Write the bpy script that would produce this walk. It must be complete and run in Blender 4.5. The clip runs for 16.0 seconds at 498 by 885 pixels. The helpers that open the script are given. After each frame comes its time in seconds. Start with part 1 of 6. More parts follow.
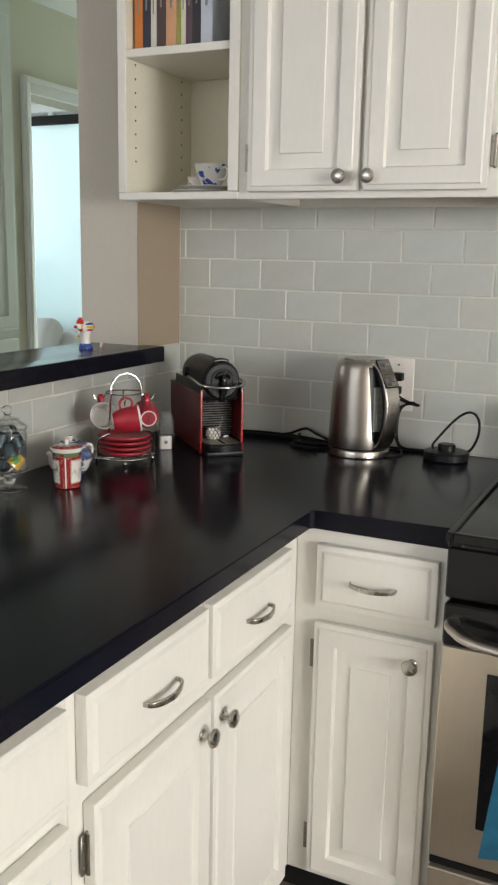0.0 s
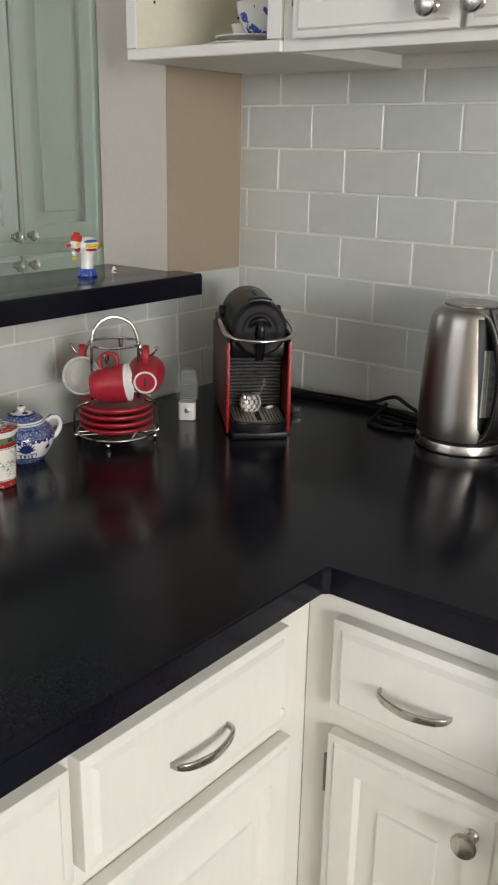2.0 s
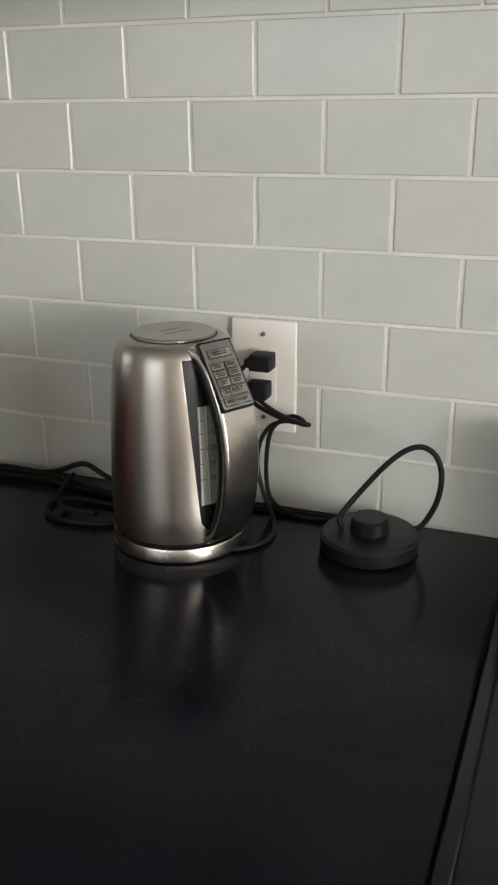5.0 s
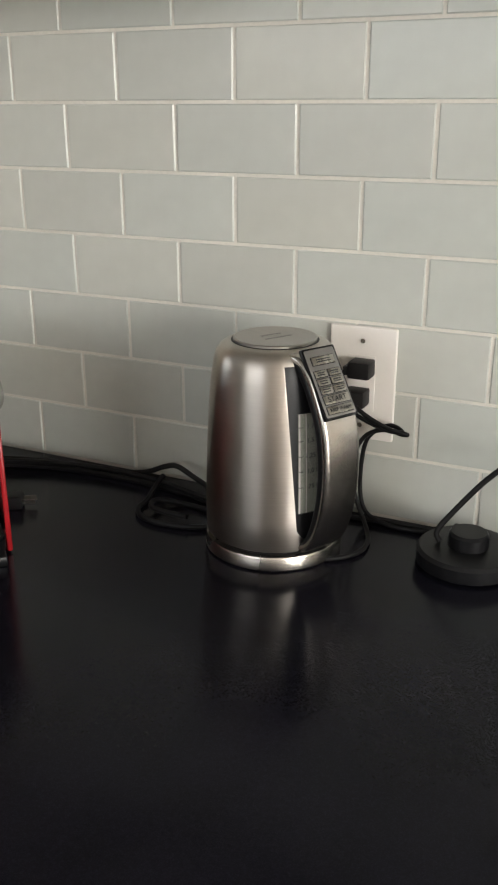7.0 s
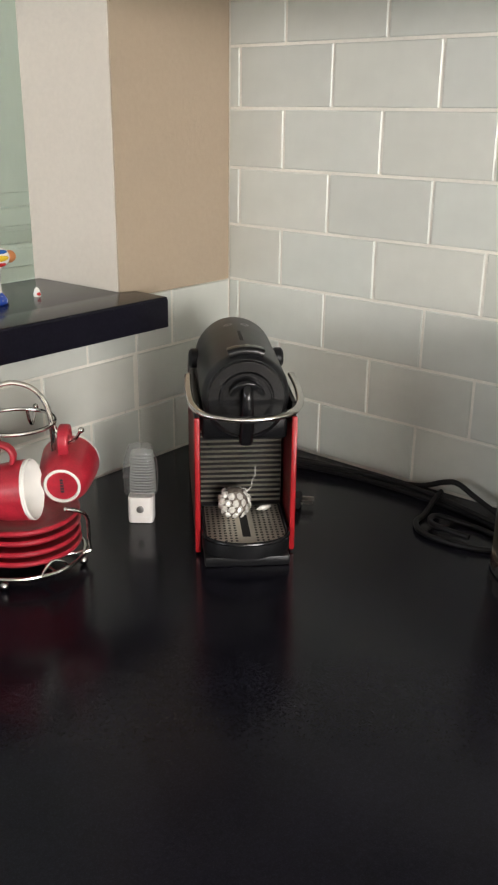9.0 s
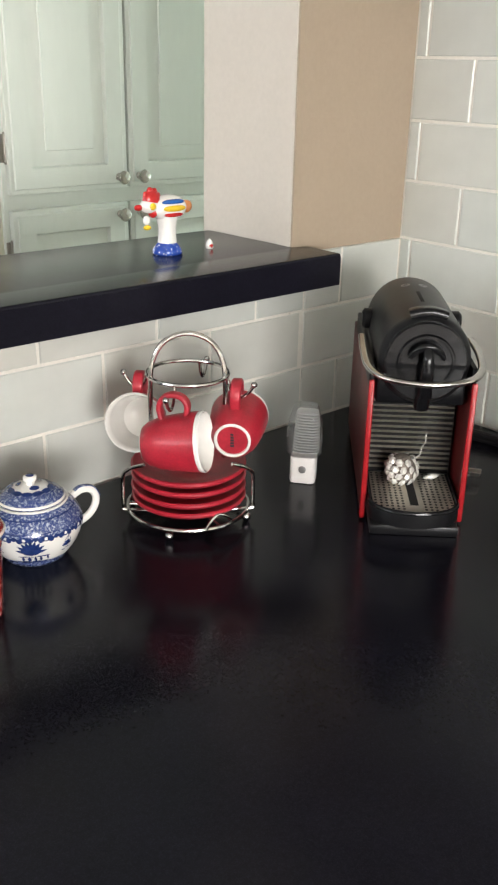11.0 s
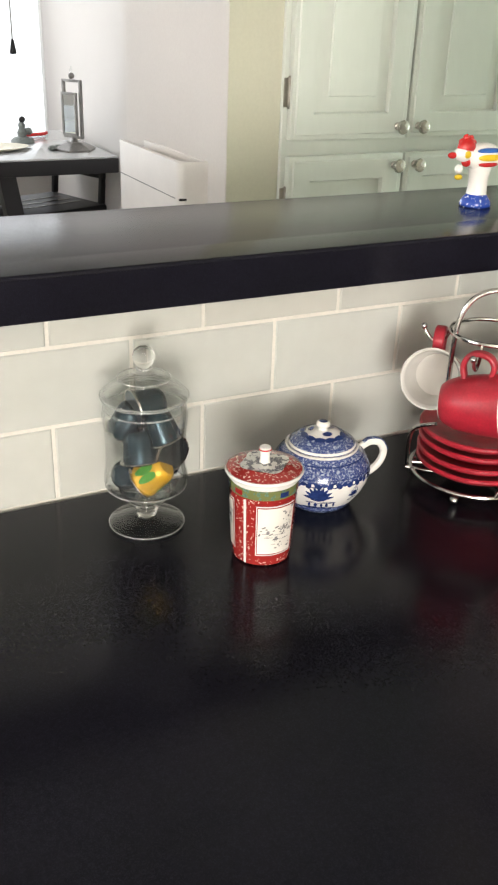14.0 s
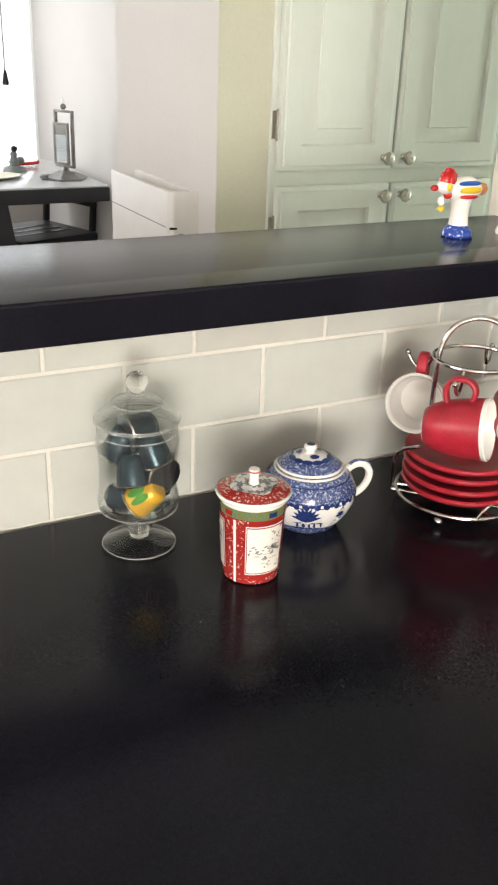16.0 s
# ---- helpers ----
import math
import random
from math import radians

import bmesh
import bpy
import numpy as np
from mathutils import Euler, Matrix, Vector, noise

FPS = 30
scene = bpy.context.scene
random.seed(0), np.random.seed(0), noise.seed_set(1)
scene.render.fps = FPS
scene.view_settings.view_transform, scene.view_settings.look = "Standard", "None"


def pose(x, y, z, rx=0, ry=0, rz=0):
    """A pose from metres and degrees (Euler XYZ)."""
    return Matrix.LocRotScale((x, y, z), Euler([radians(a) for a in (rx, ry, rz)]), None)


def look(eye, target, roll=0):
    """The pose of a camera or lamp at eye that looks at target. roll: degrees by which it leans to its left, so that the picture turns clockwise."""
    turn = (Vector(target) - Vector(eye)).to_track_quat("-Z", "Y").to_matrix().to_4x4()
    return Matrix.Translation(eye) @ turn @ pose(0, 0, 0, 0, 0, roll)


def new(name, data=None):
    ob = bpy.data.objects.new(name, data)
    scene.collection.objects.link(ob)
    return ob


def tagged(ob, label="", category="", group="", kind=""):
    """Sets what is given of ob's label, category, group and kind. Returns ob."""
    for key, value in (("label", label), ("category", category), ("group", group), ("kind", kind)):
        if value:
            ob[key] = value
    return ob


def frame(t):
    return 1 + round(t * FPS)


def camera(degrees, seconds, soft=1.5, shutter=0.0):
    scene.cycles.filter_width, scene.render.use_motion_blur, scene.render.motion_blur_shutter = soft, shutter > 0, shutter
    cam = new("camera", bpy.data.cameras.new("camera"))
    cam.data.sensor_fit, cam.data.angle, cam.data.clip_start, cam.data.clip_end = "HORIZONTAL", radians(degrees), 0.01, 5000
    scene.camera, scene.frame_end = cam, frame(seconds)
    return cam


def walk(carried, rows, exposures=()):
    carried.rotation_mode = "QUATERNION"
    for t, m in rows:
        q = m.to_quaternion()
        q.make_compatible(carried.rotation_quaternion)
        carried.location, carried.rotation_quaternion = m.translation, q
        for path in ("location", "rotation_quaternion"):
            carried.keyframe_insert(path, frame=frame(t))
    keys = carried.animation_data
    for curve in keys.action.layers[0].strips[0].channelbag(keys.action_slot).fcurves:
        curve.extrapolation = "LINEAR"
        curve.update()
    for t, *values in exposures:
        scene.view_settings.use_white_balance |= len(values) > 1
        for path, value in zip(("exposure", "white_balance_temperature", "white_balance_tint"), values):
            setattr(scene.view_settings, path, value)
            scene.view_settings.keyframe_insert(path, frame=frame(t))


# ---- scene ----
cam = camera(30.9, 16.0, soft=2.3)
METRES, EYE, TILT, LEAN, TURN = 1.67, 1.398, 0.0, 0.0, 25.4
ROWS = [
    (0.0, 0.0, 0.0, 0.0, 0.23, -11.72, -1.13),
    (0.5, 0.0544, 0.1024, -0.0036, 4.56, -13.82, -1.84),
    (1.0, 0.0797, 0.2288, -0.0086, 4.69, -14.07, 0.3),
    (1.5, 0.1242, 0.3418, -0.0097, 10.12, -15.99, -0.67),
    (2.0, 0.1499, 0.4304, -0.0049, 13.16, -18.16, -1.07),
    (2.5, 0.1362, 0.5152, -0.0007, 7.57, -17.43, 0.69),
    (3.0, 0.1445, 0.6159, -0.0092, 4.84, -18.68, 0.1),
    (3.5, 0.1761, 0.7124, -0.0076, 1.31, -19.97, -0.11),
    (6.0, 0.1634, 0.7771, -0.0113, -4.69, -20.5, 0.6),
    (6.5, 0.1578, 0.7771, -0.0077, -3.09, -20.75, 0.41),
    (7.0, 0.151, 0.778, -0.0074, 0.07, -20.57, 0.12),
    (7.5, 0.1378, 0.7777, -0.0067, 5.01, -20.05, -0.22),
    (8.0, 0.1238, 0.7767, -0.0064, 9.27, -19.78, -0.45),
    (8.5, 0.1112, 0.7776, -0.0069, 12.22, -19.91, -0.5),
    (11.0, 0.0654, 0.7803, -0.0155, 23.3, -22.64, -1.22),
    (11.5, 0.0597, 0.7808, -0.0178, 25.21, -23.63, -1.23),
    (12.0, 0.0476, 0.7787, -0.0212, 28.79, -24.66, -1.19),
    (12.5, 0.036, 0.7739, -0.0236, 32.71, -25.18, -1.16),
    (13.0, 0.0302, 0.7736, -0.025, 35.64, -25.57, -1.23),
    (13.5, 0.0248, 0.7714, -0.0253, 37.28, -25.79, -1.52),
    (14.0, 0.0173, 0.7651, -0.0248, 38.09, -25.67, -1.8),
    (14.5, 0.0122, 0.762, -0.0251, 38.44, -25.51, -1.98),
    (15.0, 0.0163, 0.7592, -0.0233, 38.23, -24.94, -2.07),
    (15.5, 0.0225, 0.7554, -0.0208, 37.79, -24.32, -2.07),
    (16.0, 0.0261, 0.7537, -0.02, 37.46, -24.01, -2.0),
]
walk(cam, [(t, pose(1.297, -2.256, EYE, TILT, LEAN, TURN) @ pose(METRES * x, METRES * y, METRES * z, 90 + pitch, roll, yaw)) for t, x, y, z, yaw, pitch, roll in ROWS],
     ((0.0, -0.56, 6400, 10), (1.0, -0.54, 6250, 10), (2.0, -0.50, 6250, 10), (2.5, -0.25, 6350, 11), (3.0, -0.42, 6350, 11), (3.5, -0.27, 6300, 10), (6.0, -0.27, 6450, 10), (7.5, -0.10, 6500, 10),
      (8.5, 0.08, 6500, 11), (11.0, 0.35, 6350, 11), (13.0, 0.38, 6600, 11), (16.0, 0.41, 6800, 11)))

# ---- world and light ----
world = bpy.data.worlds.new("world")
scene.world = world
world.use_nodes = True
wn = world.node_tree
sky = wn.nodes.new("ShaderNodeTexSky")
sky.sky_type, sky.sun_disc = "NISHITA", False
sky.sun_elevation, sky.sun_rotation = radians(52), radians(250)
wn.nodes["Background"].inputs["Strength"].default_value = 0.10
wn.links.new(sky.outputs["Color"], wn.nodes["Background"].inputs["Color"])

sun = new("sun", bpy.data.lights.new("sun", "SUN"))
sun.data.energy, sun.data.angle, sun.data.color = 1.0, radians(10), (1.0, 0.95, 0.88)
sun.matrix_world = look((-4, -2.0, 6), (0, -0.5, 0))


def window_light(name, eye, target, width, height, watts, color):
    """Daylight that enters by a window's opening."""
    ob = new(name, bpy.data.lights.new(name, "AREA"))
    ob.data.shape, ob.data.size, ob.data.size_y = "RECTANGLE", width, height
    ob.data.energy, ob.data.color = watts, color
    ob.matrix_world = look(eye, target)
    return ob


window_light("daylight_dining", (-4.47, -1.40, 1.5), (0, -1.26, 1.5), 2.2, 1.2, 26, (0.90, 0.96, 1.0))
window_light("daylight_kitchen", (5.57, -3.0, 1.5), (0, -2.4, 1.4), 2.2, 1.3, 270, (1.0, 0.975, 0.93))
# Fill lamp added out of view, placed to even out the backsplash.
window_light("daylight_south", (-0.3, -4.17, 1.86), (0.2, 0, 1.1), 2.5, 0.72, 36, (0.98, 0.99, 1.0))
window_light("daylight_hall", (-0.63, 3.93, 1.25), (-0.75, 0, 1.35), 0.62, 1.7, 90, (0.78, 1.0, 0.97))
# Unseen lamp added to brighten the bed through the doorway.
window_light("daylight_bedroom_side", (-4.37, 1.5, 1.5), (0, 1.5, 1.2), 1.2, 1.2, 60, (0.90, 0.97, 1.0))
window_light("daylight_bedroom", (-2.4, 2.53, 1.6), (-2.4, 0, 1.6), 1.6, 1.3, 27, (0.82, 0.98, 1.0))


# ---- materials ----
def rgb(*c):
    return (*c, 1.0)


class Mat:
    """A node material with its principled shader at hand."""

    def __init__(self, name, color, rough=0.5, metal=0.0, spec=0.5):
        self.m = bpy.data.materials.new(name)
        self.m.use_nodes = True
        self.nt = self.m.node_tree
        self.b = self.nt.nodes["Principled BSDF"]
        self.set("Base Color", rgb(*color)), self.set("Roughness", rough), self.set("Metallic", metal), self.set("Specular IOR Level", spec)
        self.color, self.rough = color, rough
        self.tc = self.nt.nodes.new("ShaderNodeTexCoord")

    def set(self, key, value):
        self.b.inputs[key].default_value = value
        return self

    def node(self, kind, **inputs):
        n = self.nt.nodes.new(kind)
        for k, v in inputs.items():
            n.inputs[k.replace("_", " ")].default_value = v
        return n

    def link(self, a, b):
        self.nt.links.new(a, b)

    def coords(self, scale=(1, 1, 1)):
        n = self.node("ShaderNodeMapping", Scale=scale)
        self.link(self.tc.outputs["Object"], n.inputs["Vector"])
        return n.outputs["Vector"]

    def noise(self, scale, detail=4.0, stretch=(1, 1, 1)):
        n = self.node("ShaderNodeTexNoise", Scale=scale, Detail=detail)
        self.link(self.coords(stretch), n.inputs["Vector"])
        return n.outputs["Fac"]

    def ramp(self, fac, stops):
        n = self.nt.nodes.new("ShaderNodeValToRGB")
        e = n.color_ramp.elements
        while len(e) < len(stops):
            e.new(0.5)
        for k, (p, c) in zip(e, stops):
            k.position, k.color = p, (*c, 1.0) if len(c) == 3 else c
        self.link(fac, n.inputs["Fac"])
        return n.outputs["Color"]

    def mix(self, fac, a, b, how="MIX"):
        n = self.nt.nodes.new("ShaderNodeMix")
        n.data_type, n.blend_type = "RGBA", how
        for sock, v in ((n.inputs[0], fac), (n.inputs[6], a), (n.inputs[7], b)):
            if isinstance(v, (int, float)):
                sock.default_value = v
            elif isinstance(v, tuple):
                sock.default_value = (*v, 1.0) if len(v) == 3 else v
            else:
                self.link(v, sock)
        return n.outputs[2]

    def math(self, op, a, b=0.0):
        n = self.nt.nodes.new("ShaderNodeMath")
        n.operation = op
        for sock, v in ((n.inputs[0], a), (n.inputs[1], b)):
            if isinstance(v, (int, float)):
                sock.default_value = v
            else:
                self.link(v, sock)
        return n.outputs[0]

    def paint(self, out):
        self.link(out, self.b.inputs["Base Color"])
        return self

    def bump(self, fac, strength=0.1, distance=0.001):
        n = self.node("ShaderNodeBump", Strength=strength, Distance=distance)
        self.link(fac, n.inputs["Height"])
        self.link(n.outputs["Normal"], self.b.inputs["Normal"])
        return self

    def vary(self, amount=0.06, coarse=3.0, fine=60.0, bump=0.05, distance=0.001, rough=0.08, stretch=(1, 1, 1)):
        """Stains at a coarse scale, grain at a fine one, and a fine relief."""
        c = self.color
        big, small = self.noise(coarse, 3.0), self.noise(fine, 5.0, stretch)
        lo, hi = tuple(max(0, v * (1 - amount)) for v in c), tuple(min(1, v * (1 + amount)) for v in c)
        base = self.ramp(big, [(0.3, lo), (0.7, hi)])
        grain = self.ramp(small, [(0.25, (1 - amount * 1.2,) * 3), (0.75, (1, 1, 1))])
        self.paint(self.mix(1.0, base, grain, "MULTIPLY"))
        if rough:
            r = self.node("ShaderNodeMapRange")
            r.inputs["To Min"].default_value, r.inputs["To Max"].default_value = max(0.02, self.rough - rough), self.rough + rough
            self.link(big, r.inputs["Value"])
            self.link(r.outputs["Result"], self.b.inputs["Roughness"])
        return self.bump(small, bump, distance) if bump else self

    def per_object(self, amount):
        """A shade of its own for every piece."""
        src = self.b.inputs["Base Color"].links[0].from_socket
        info = self.nt.nodes.new("ShaderNodeObjectInfo")
        tone = self.ramp(info.outputs["Random"], [(0, (1 - amount,) * 3), (1, (1, 1, 1))])
        return self.paint(self.mix(1.0, src, tone, "MULTIPLY"))


CREAM = Mat("cream_cabinet_paint", (0.81, 0.79, 0.73), 0.38).vary(0.03, 2.5, 90, 0.035, 0.0006, stretch=(1, 1, 0.25)).m
CREAM_IN = Mat("cream_shelf_lining", (0.78, 0.74, 0.60), 0.5).vary(0.05, 3, 70, 0.08).m
PANTRY = Mat("pale_green_white_paint", (0.61, 0.635, 0.575), 0.36).vary(0.03, 2.0, 80, 0.03, 0.0006, 0.015, stretch=(1, 1, 0.25)).m
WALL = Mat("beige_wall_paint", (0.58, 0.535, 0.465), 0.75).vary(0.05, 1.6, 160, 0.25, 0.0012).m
# The beige again, darkened to tan: shade is painted into the colour.
BEIGE_SHADED = Mat("shaded_beige_paint", (0.37, 0.295, 0.215), 0.75).vary(0.05, 1.6, 160, 0.25, 0.0012).m
WALL_WHITE = Mat("off_white_wall_paint", (0.655, 0.625, 0.60), 0.75).vary(0.04, 1.4, 140, 0.22, 0.0012).m
WALL_GREEN = Mat("grey_green_wall_paint", (0.57, 0.56, 0.445), 0.75).vary(0.05, 1.4, 150, 0.22, 0.0012).m
CEIL = Mat("white_ceiling_paint", (0.80, 0.79, 0.76), 0.85).vary(0.03, 1.2, 200, 0.4, 0.002).m
TRIM = Mat("white_trim_paint", (0.80, 0.80, 0.77), 0.35).vary(0.03, 3, 80, 0.06).m
GROUT = Mat("pale_grout", (0.73, 0.705, 0.635), 0.85).vary(0.08, 6, 250, 0.4, 0.0008).m


def glass_tile():
    """Grey glass: a cloudy body under a slightly wavy polished face, each tile with a cast of its own."""
    k = Mat("grey_glass_tile", (0.568, 0.580, 0.534), 0.34, spec=0.4).set("Coat Weight", 0.15).set("Coat Roughness", 0.10).vary(0.045, 7, 45, 0.05, 0.0010, 0.06).per_object(0.07)
    src = k.b.inputs["Base Color"].links[0].from_socket
    info = k.nt.nodes.new("ShaderNodeObjectInfo")
    cast = k.ramp(k.math("FRACT", k.math("MULTIPLY", info.outputs["Random"], 17.0)), [(0.0, (1.0, 0.985, 0.965)), (0.5, (1, 1, 1)), (1.0, (0.975, 0.995, 1.0))])
    k.paint(k.mix(1.0, src, cast, "MULTIPLY"))
    wave = k.node("ShaderNodeBump", Strength=0.12, Distance=0.002)
    k.link(k.noise(14, 2.0), wave.inputs["Height"]), k.link(wave.outputs["Normal"], k.b.inputs["Coat Normal"])
    return k.m


TILE = glass_tile()


def speckled_laminate():
    k = Mat("black_blue_laminate", (0.0092, 0.0088, 0.0140), 0.18, spec=0.13).vary(0.30, 7, 320, 0.10, 0.0003, 0.05)
    src = k.b.inputs["Base Color"].links[0].from_socket
    specks = k.ramp(k.noise(900, 2.0), [(0.48, (0, 0, 0)), (0.74, (0.0065, 0.0060, 0.0100))])
    return k.paint(k.mix(1.0, src, specks, "ADD")).m


COUNTER = speckled_laminate()
FLOOR = Mat("grey_brown_floor", (0.20, 0.165, 0.135), 0.45).vary(0.25, 4, 40, 0.15, 0.001, stretch=(8, 1, 1)).m
HINGE = Mat("dull_nickel_hinge", (0.30, 0.275, 0.235), 0.38, 1.0).vary(0.12, 40, 300, 0.06, 0.0003, 0.08).m
NICKEL = Mat("satin_nickel", (0.50, 0.475, 0.43), 0.27, 1.0).vary(0.06, 30, 400, 0.04, 0.0002, 0.06).m
CHROME = Mat("chrome", (0.56, 0.545, 0.52), 0.16, 1.0).vary(0.05, 60, 300, 0.02, 0.0002, 0.04).m


def turned_steel():
    k = Mat("brushed_steel", (0.49, 0.45, 0.405), 0.33, 1.0).set("Anisotropic", 0.72).set("Anisotropic Rotation", 0.25)
    tan = k.nt.nodes.new("ShaderNodeTangent")
    tan.direction_type, tan.axis = "RADIAL", "Z"
    k.link(tan.outputs[0], k.b.inputs["Tangent"])
    return k.vary(0.07, 12, 700, 0.0, 0.0002, 0.05, (0.03, 0.03, 1)).m


STEEL = turned_steel()
STEEL_SMOOTH = Mat("smooth_brushed_steel", (0.50, 0.465, 0.425), 0.27, 1.0).vary(0.05, 3, 700, 0, 0.0002, 0.02).m
STEEL_LID = Mat("brushed_steel_lid", (0.46, 0.43, 0.40), 0.34, 1.0).vary(0.08, 20, 500, 0.1, 0.0002, stretch=(0.05, 1, 1)).m
BLACK = Mat("black_plastic", (0.008, 0.008, 0.009), 0.36, spec=0.26).vary(0.2, 12, 300, 0.06, 0.0003).m
BLACK_GLOSS = Mat("glossy_black_plastic", (0.007, 0.007, 0.008), 0.20, spec=0.32).vary(0.2, 10, 200, 0.02, 0.0002, 0.04).m
RUBBER = Mat("black_cable_rubber", (0.0075, 0.007, 0.0075), 0.5, spec=0.22).vary(0.25, 20, 300, 0.1, 0.0003).m
RED = Mat("red_glazed_ceramic", (0.42, 0.019, 0.036), 0.38).set("Coat Weight", 0.16).vary(0.20, 40, 420, 0.05, 0.0003, 0.06).m
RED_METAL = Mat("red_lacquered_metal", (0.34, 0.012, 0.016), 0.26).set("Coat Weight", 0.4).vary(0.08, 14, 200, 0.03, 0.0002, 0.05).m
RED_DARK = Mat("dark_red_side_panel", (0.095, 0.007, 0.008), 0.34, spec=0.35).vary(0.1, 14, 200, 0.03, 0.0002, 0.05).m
GLAZE = Mat("white_glaze", (0.80, 0.78, 0.74), 0.16).set("Coat Weight", 0.4).vary(0.025, 14, 90, 0.02, 0.0003, 0.05).m
WHITE_PL = Mat("white_plastic", (0.74, 0.71, 0.68), 0.35).vary(0.03, 14, 200, 0.03, 0.0003).m
IVORY = Mat("white_outlet_plastic", (0.80, 0.76, 0.71), 0.32).vary(0.02, 14, 150, 0.02, 0.0003).m
# Near-black that paints the shade in holes, gaps and under the cabinets.
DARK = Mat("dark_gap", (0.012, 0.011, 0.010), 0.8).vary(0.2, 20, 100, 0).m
INK = Mat("dark_print", (0.03, 0.03, 0.035), 0.5).m
GREY_BTN = Mat("grey_buttons", (0.27, 0.26, 0.25), 0.32, 0.6).vary(0.08, 40, 300, 0.03).m
BLUE_GLAZE = Mat("cobalt_blue_glaze", (0.022, 0.044, 0.17), 0.2).vary(0.3, 150, 500, 0.02, 0.0002).m
BRIGHT_BLUE = Mat("bright_blue_glaze", (0.02, 0.11, 0.42), 0.22).vary(0.1, 60, 200, 0.02).m
YELLOW = Mat("yellow_glaze", (0.80, 0.55, 0.03), 0.22).vary(0.1, 60, 200, 0.02).m
ORANGE = Mat("terracotta_orange", (0.52, 0.20, 0.07), 0.5).vary(0.12, 60, 300, 0.1).m
RED_PAINT = Mat("red_painted_glaze", (0.52, 0.02, 0.02), 0.25).vary(0.1, 60, 200, 0.03).m
RED_DULL = Mat("dull_red_print", (0.33, 0.024, 0.022), 0.22).vary(0.15, 60, 260, 0.02).m
SATIN = Mat("satin_warm_steel", (0.66, 0.62, 0.53), 0.46, 0.8).vary(0.08, 30, 300, 0.05, 0.0003).m
RIBBED = Mat("dark_ribbed_metal", (0.030, 0.029, 0.028), 0.30, 0.6).vary(0.15, 30, 200, 0.03).m
GAUGE = Mat("grey_gauge", (0.36, 0.37, 0.31), 0.2).vary(0.12, 25, 200, 0.02).m
GREEN = Mat("leaf_green_print", (0.07, 0.30, 0.03), 0.3).vary(0.15, 60, 200, 0.02).m
CAPSULE = Mat("dark_blue_aluminium", (0.014, 0.034, 0.046), 0.24, 0.55, 0.4).vary(0.2, 40, 250, 0.05, 0.0002).m
CAPSULE_FOIL = Mat("dull_foil", (0.22, 0.26, 0.29), 0.32, 1.0).vary(0.1, 60, 300, 0.1, 0.0003).m
CAPSULE_YEL = Mat("yellow_aluminium", (0.75, 0.42, 0.03), 0.3, 0.3).vary(0.1, 40, 250, 0.03).m
WOOD_BLACK = Mat("black_stained_wood", (0.020, 0.020, 0.024), 0.35).vary(0.3, 6, 60, 0.08, stretch=(1, 10, 1)).m
LEATHER = Mat("black_leather", (0.02, 0.02, 0.024), 0.4).vary(0.25, 12, 250, 0.3, 0.0008).m
PEWTER = Mat("grey_pewter", (0.30, 0.29, 0.28), 0.4, 0.7).vary(0.2, 30, 200, 0.15, 0.0006).m
STONE = Mat("grey_green_stone", (0.22, 0.25, 0.24), 0.6).vary(0.3, 40, 200, 0.3, 0.001).m
BEDDING = Mat("white_cotton", (0.80, 0.80, 0.80), 0.9).vary(0.04, 5, 300, 0.3, 0.001).m
def shade_cloth():
    k = Mat("pale_roller_shade", (0.78, 0.82, 0.82), 0.9).vary(0.04, 3, 400, 0.2, 0.0005)
    through_cloth, both = k.nt.nodes.new("ShaderNodeBsdfTranslucent"), k.nt.nodes.new("ShaderNodeMixShader")
    through_cloth.inputs["Color"].default_value, both.inputs["Fac"].default_value = rgb(0.78, 0.84, 0.84), 0.55
    k.link(k.b.outputs[0], both.inputs[1]), k.link(through_cloth.outputs[0], both.inputs[2])
    k.link(both.outputs[0], k.nt.nodes["Material Output"].inputs["Surface"])
    return k.m


SHADE = shade_cloth()
HAZE = Mat("bright_haze", (0.8, 0.8, 0.8), 1.0).set("Emission Color", rgb(0.93, 0.97, 1.0)).set("Emission Strength", 1.3).m
# Stainless steel with the beige it reflects put into its base colour.
STAINLESS = Mat("stainless_beige_reflection", (0.62, 0.55, 0.45), 0.33, 0.85).vary(0.05, 5, 500, 0.05, 0.0003, stretch=(1, 1, 0.03)).m
OVEN_GLASS = Mat("black_oven_glass", (0.008, 0.009, 0.012), 0.08, spec=0.3).vary(0.2, 6, 60, 0).m
BLUE_CLOTH = Mat("blue_cotton", (0.03, 0.20, 0.33), 0.9).vary(0.15, 30, 600, 0.3, 0.0006).m


def glass(name, color=(1, 1, 1), rough=0.0, ior=1.46):
    return Mat(name, color, rough).set("Transmission Weight", 1.0).set("IOR", ior).m


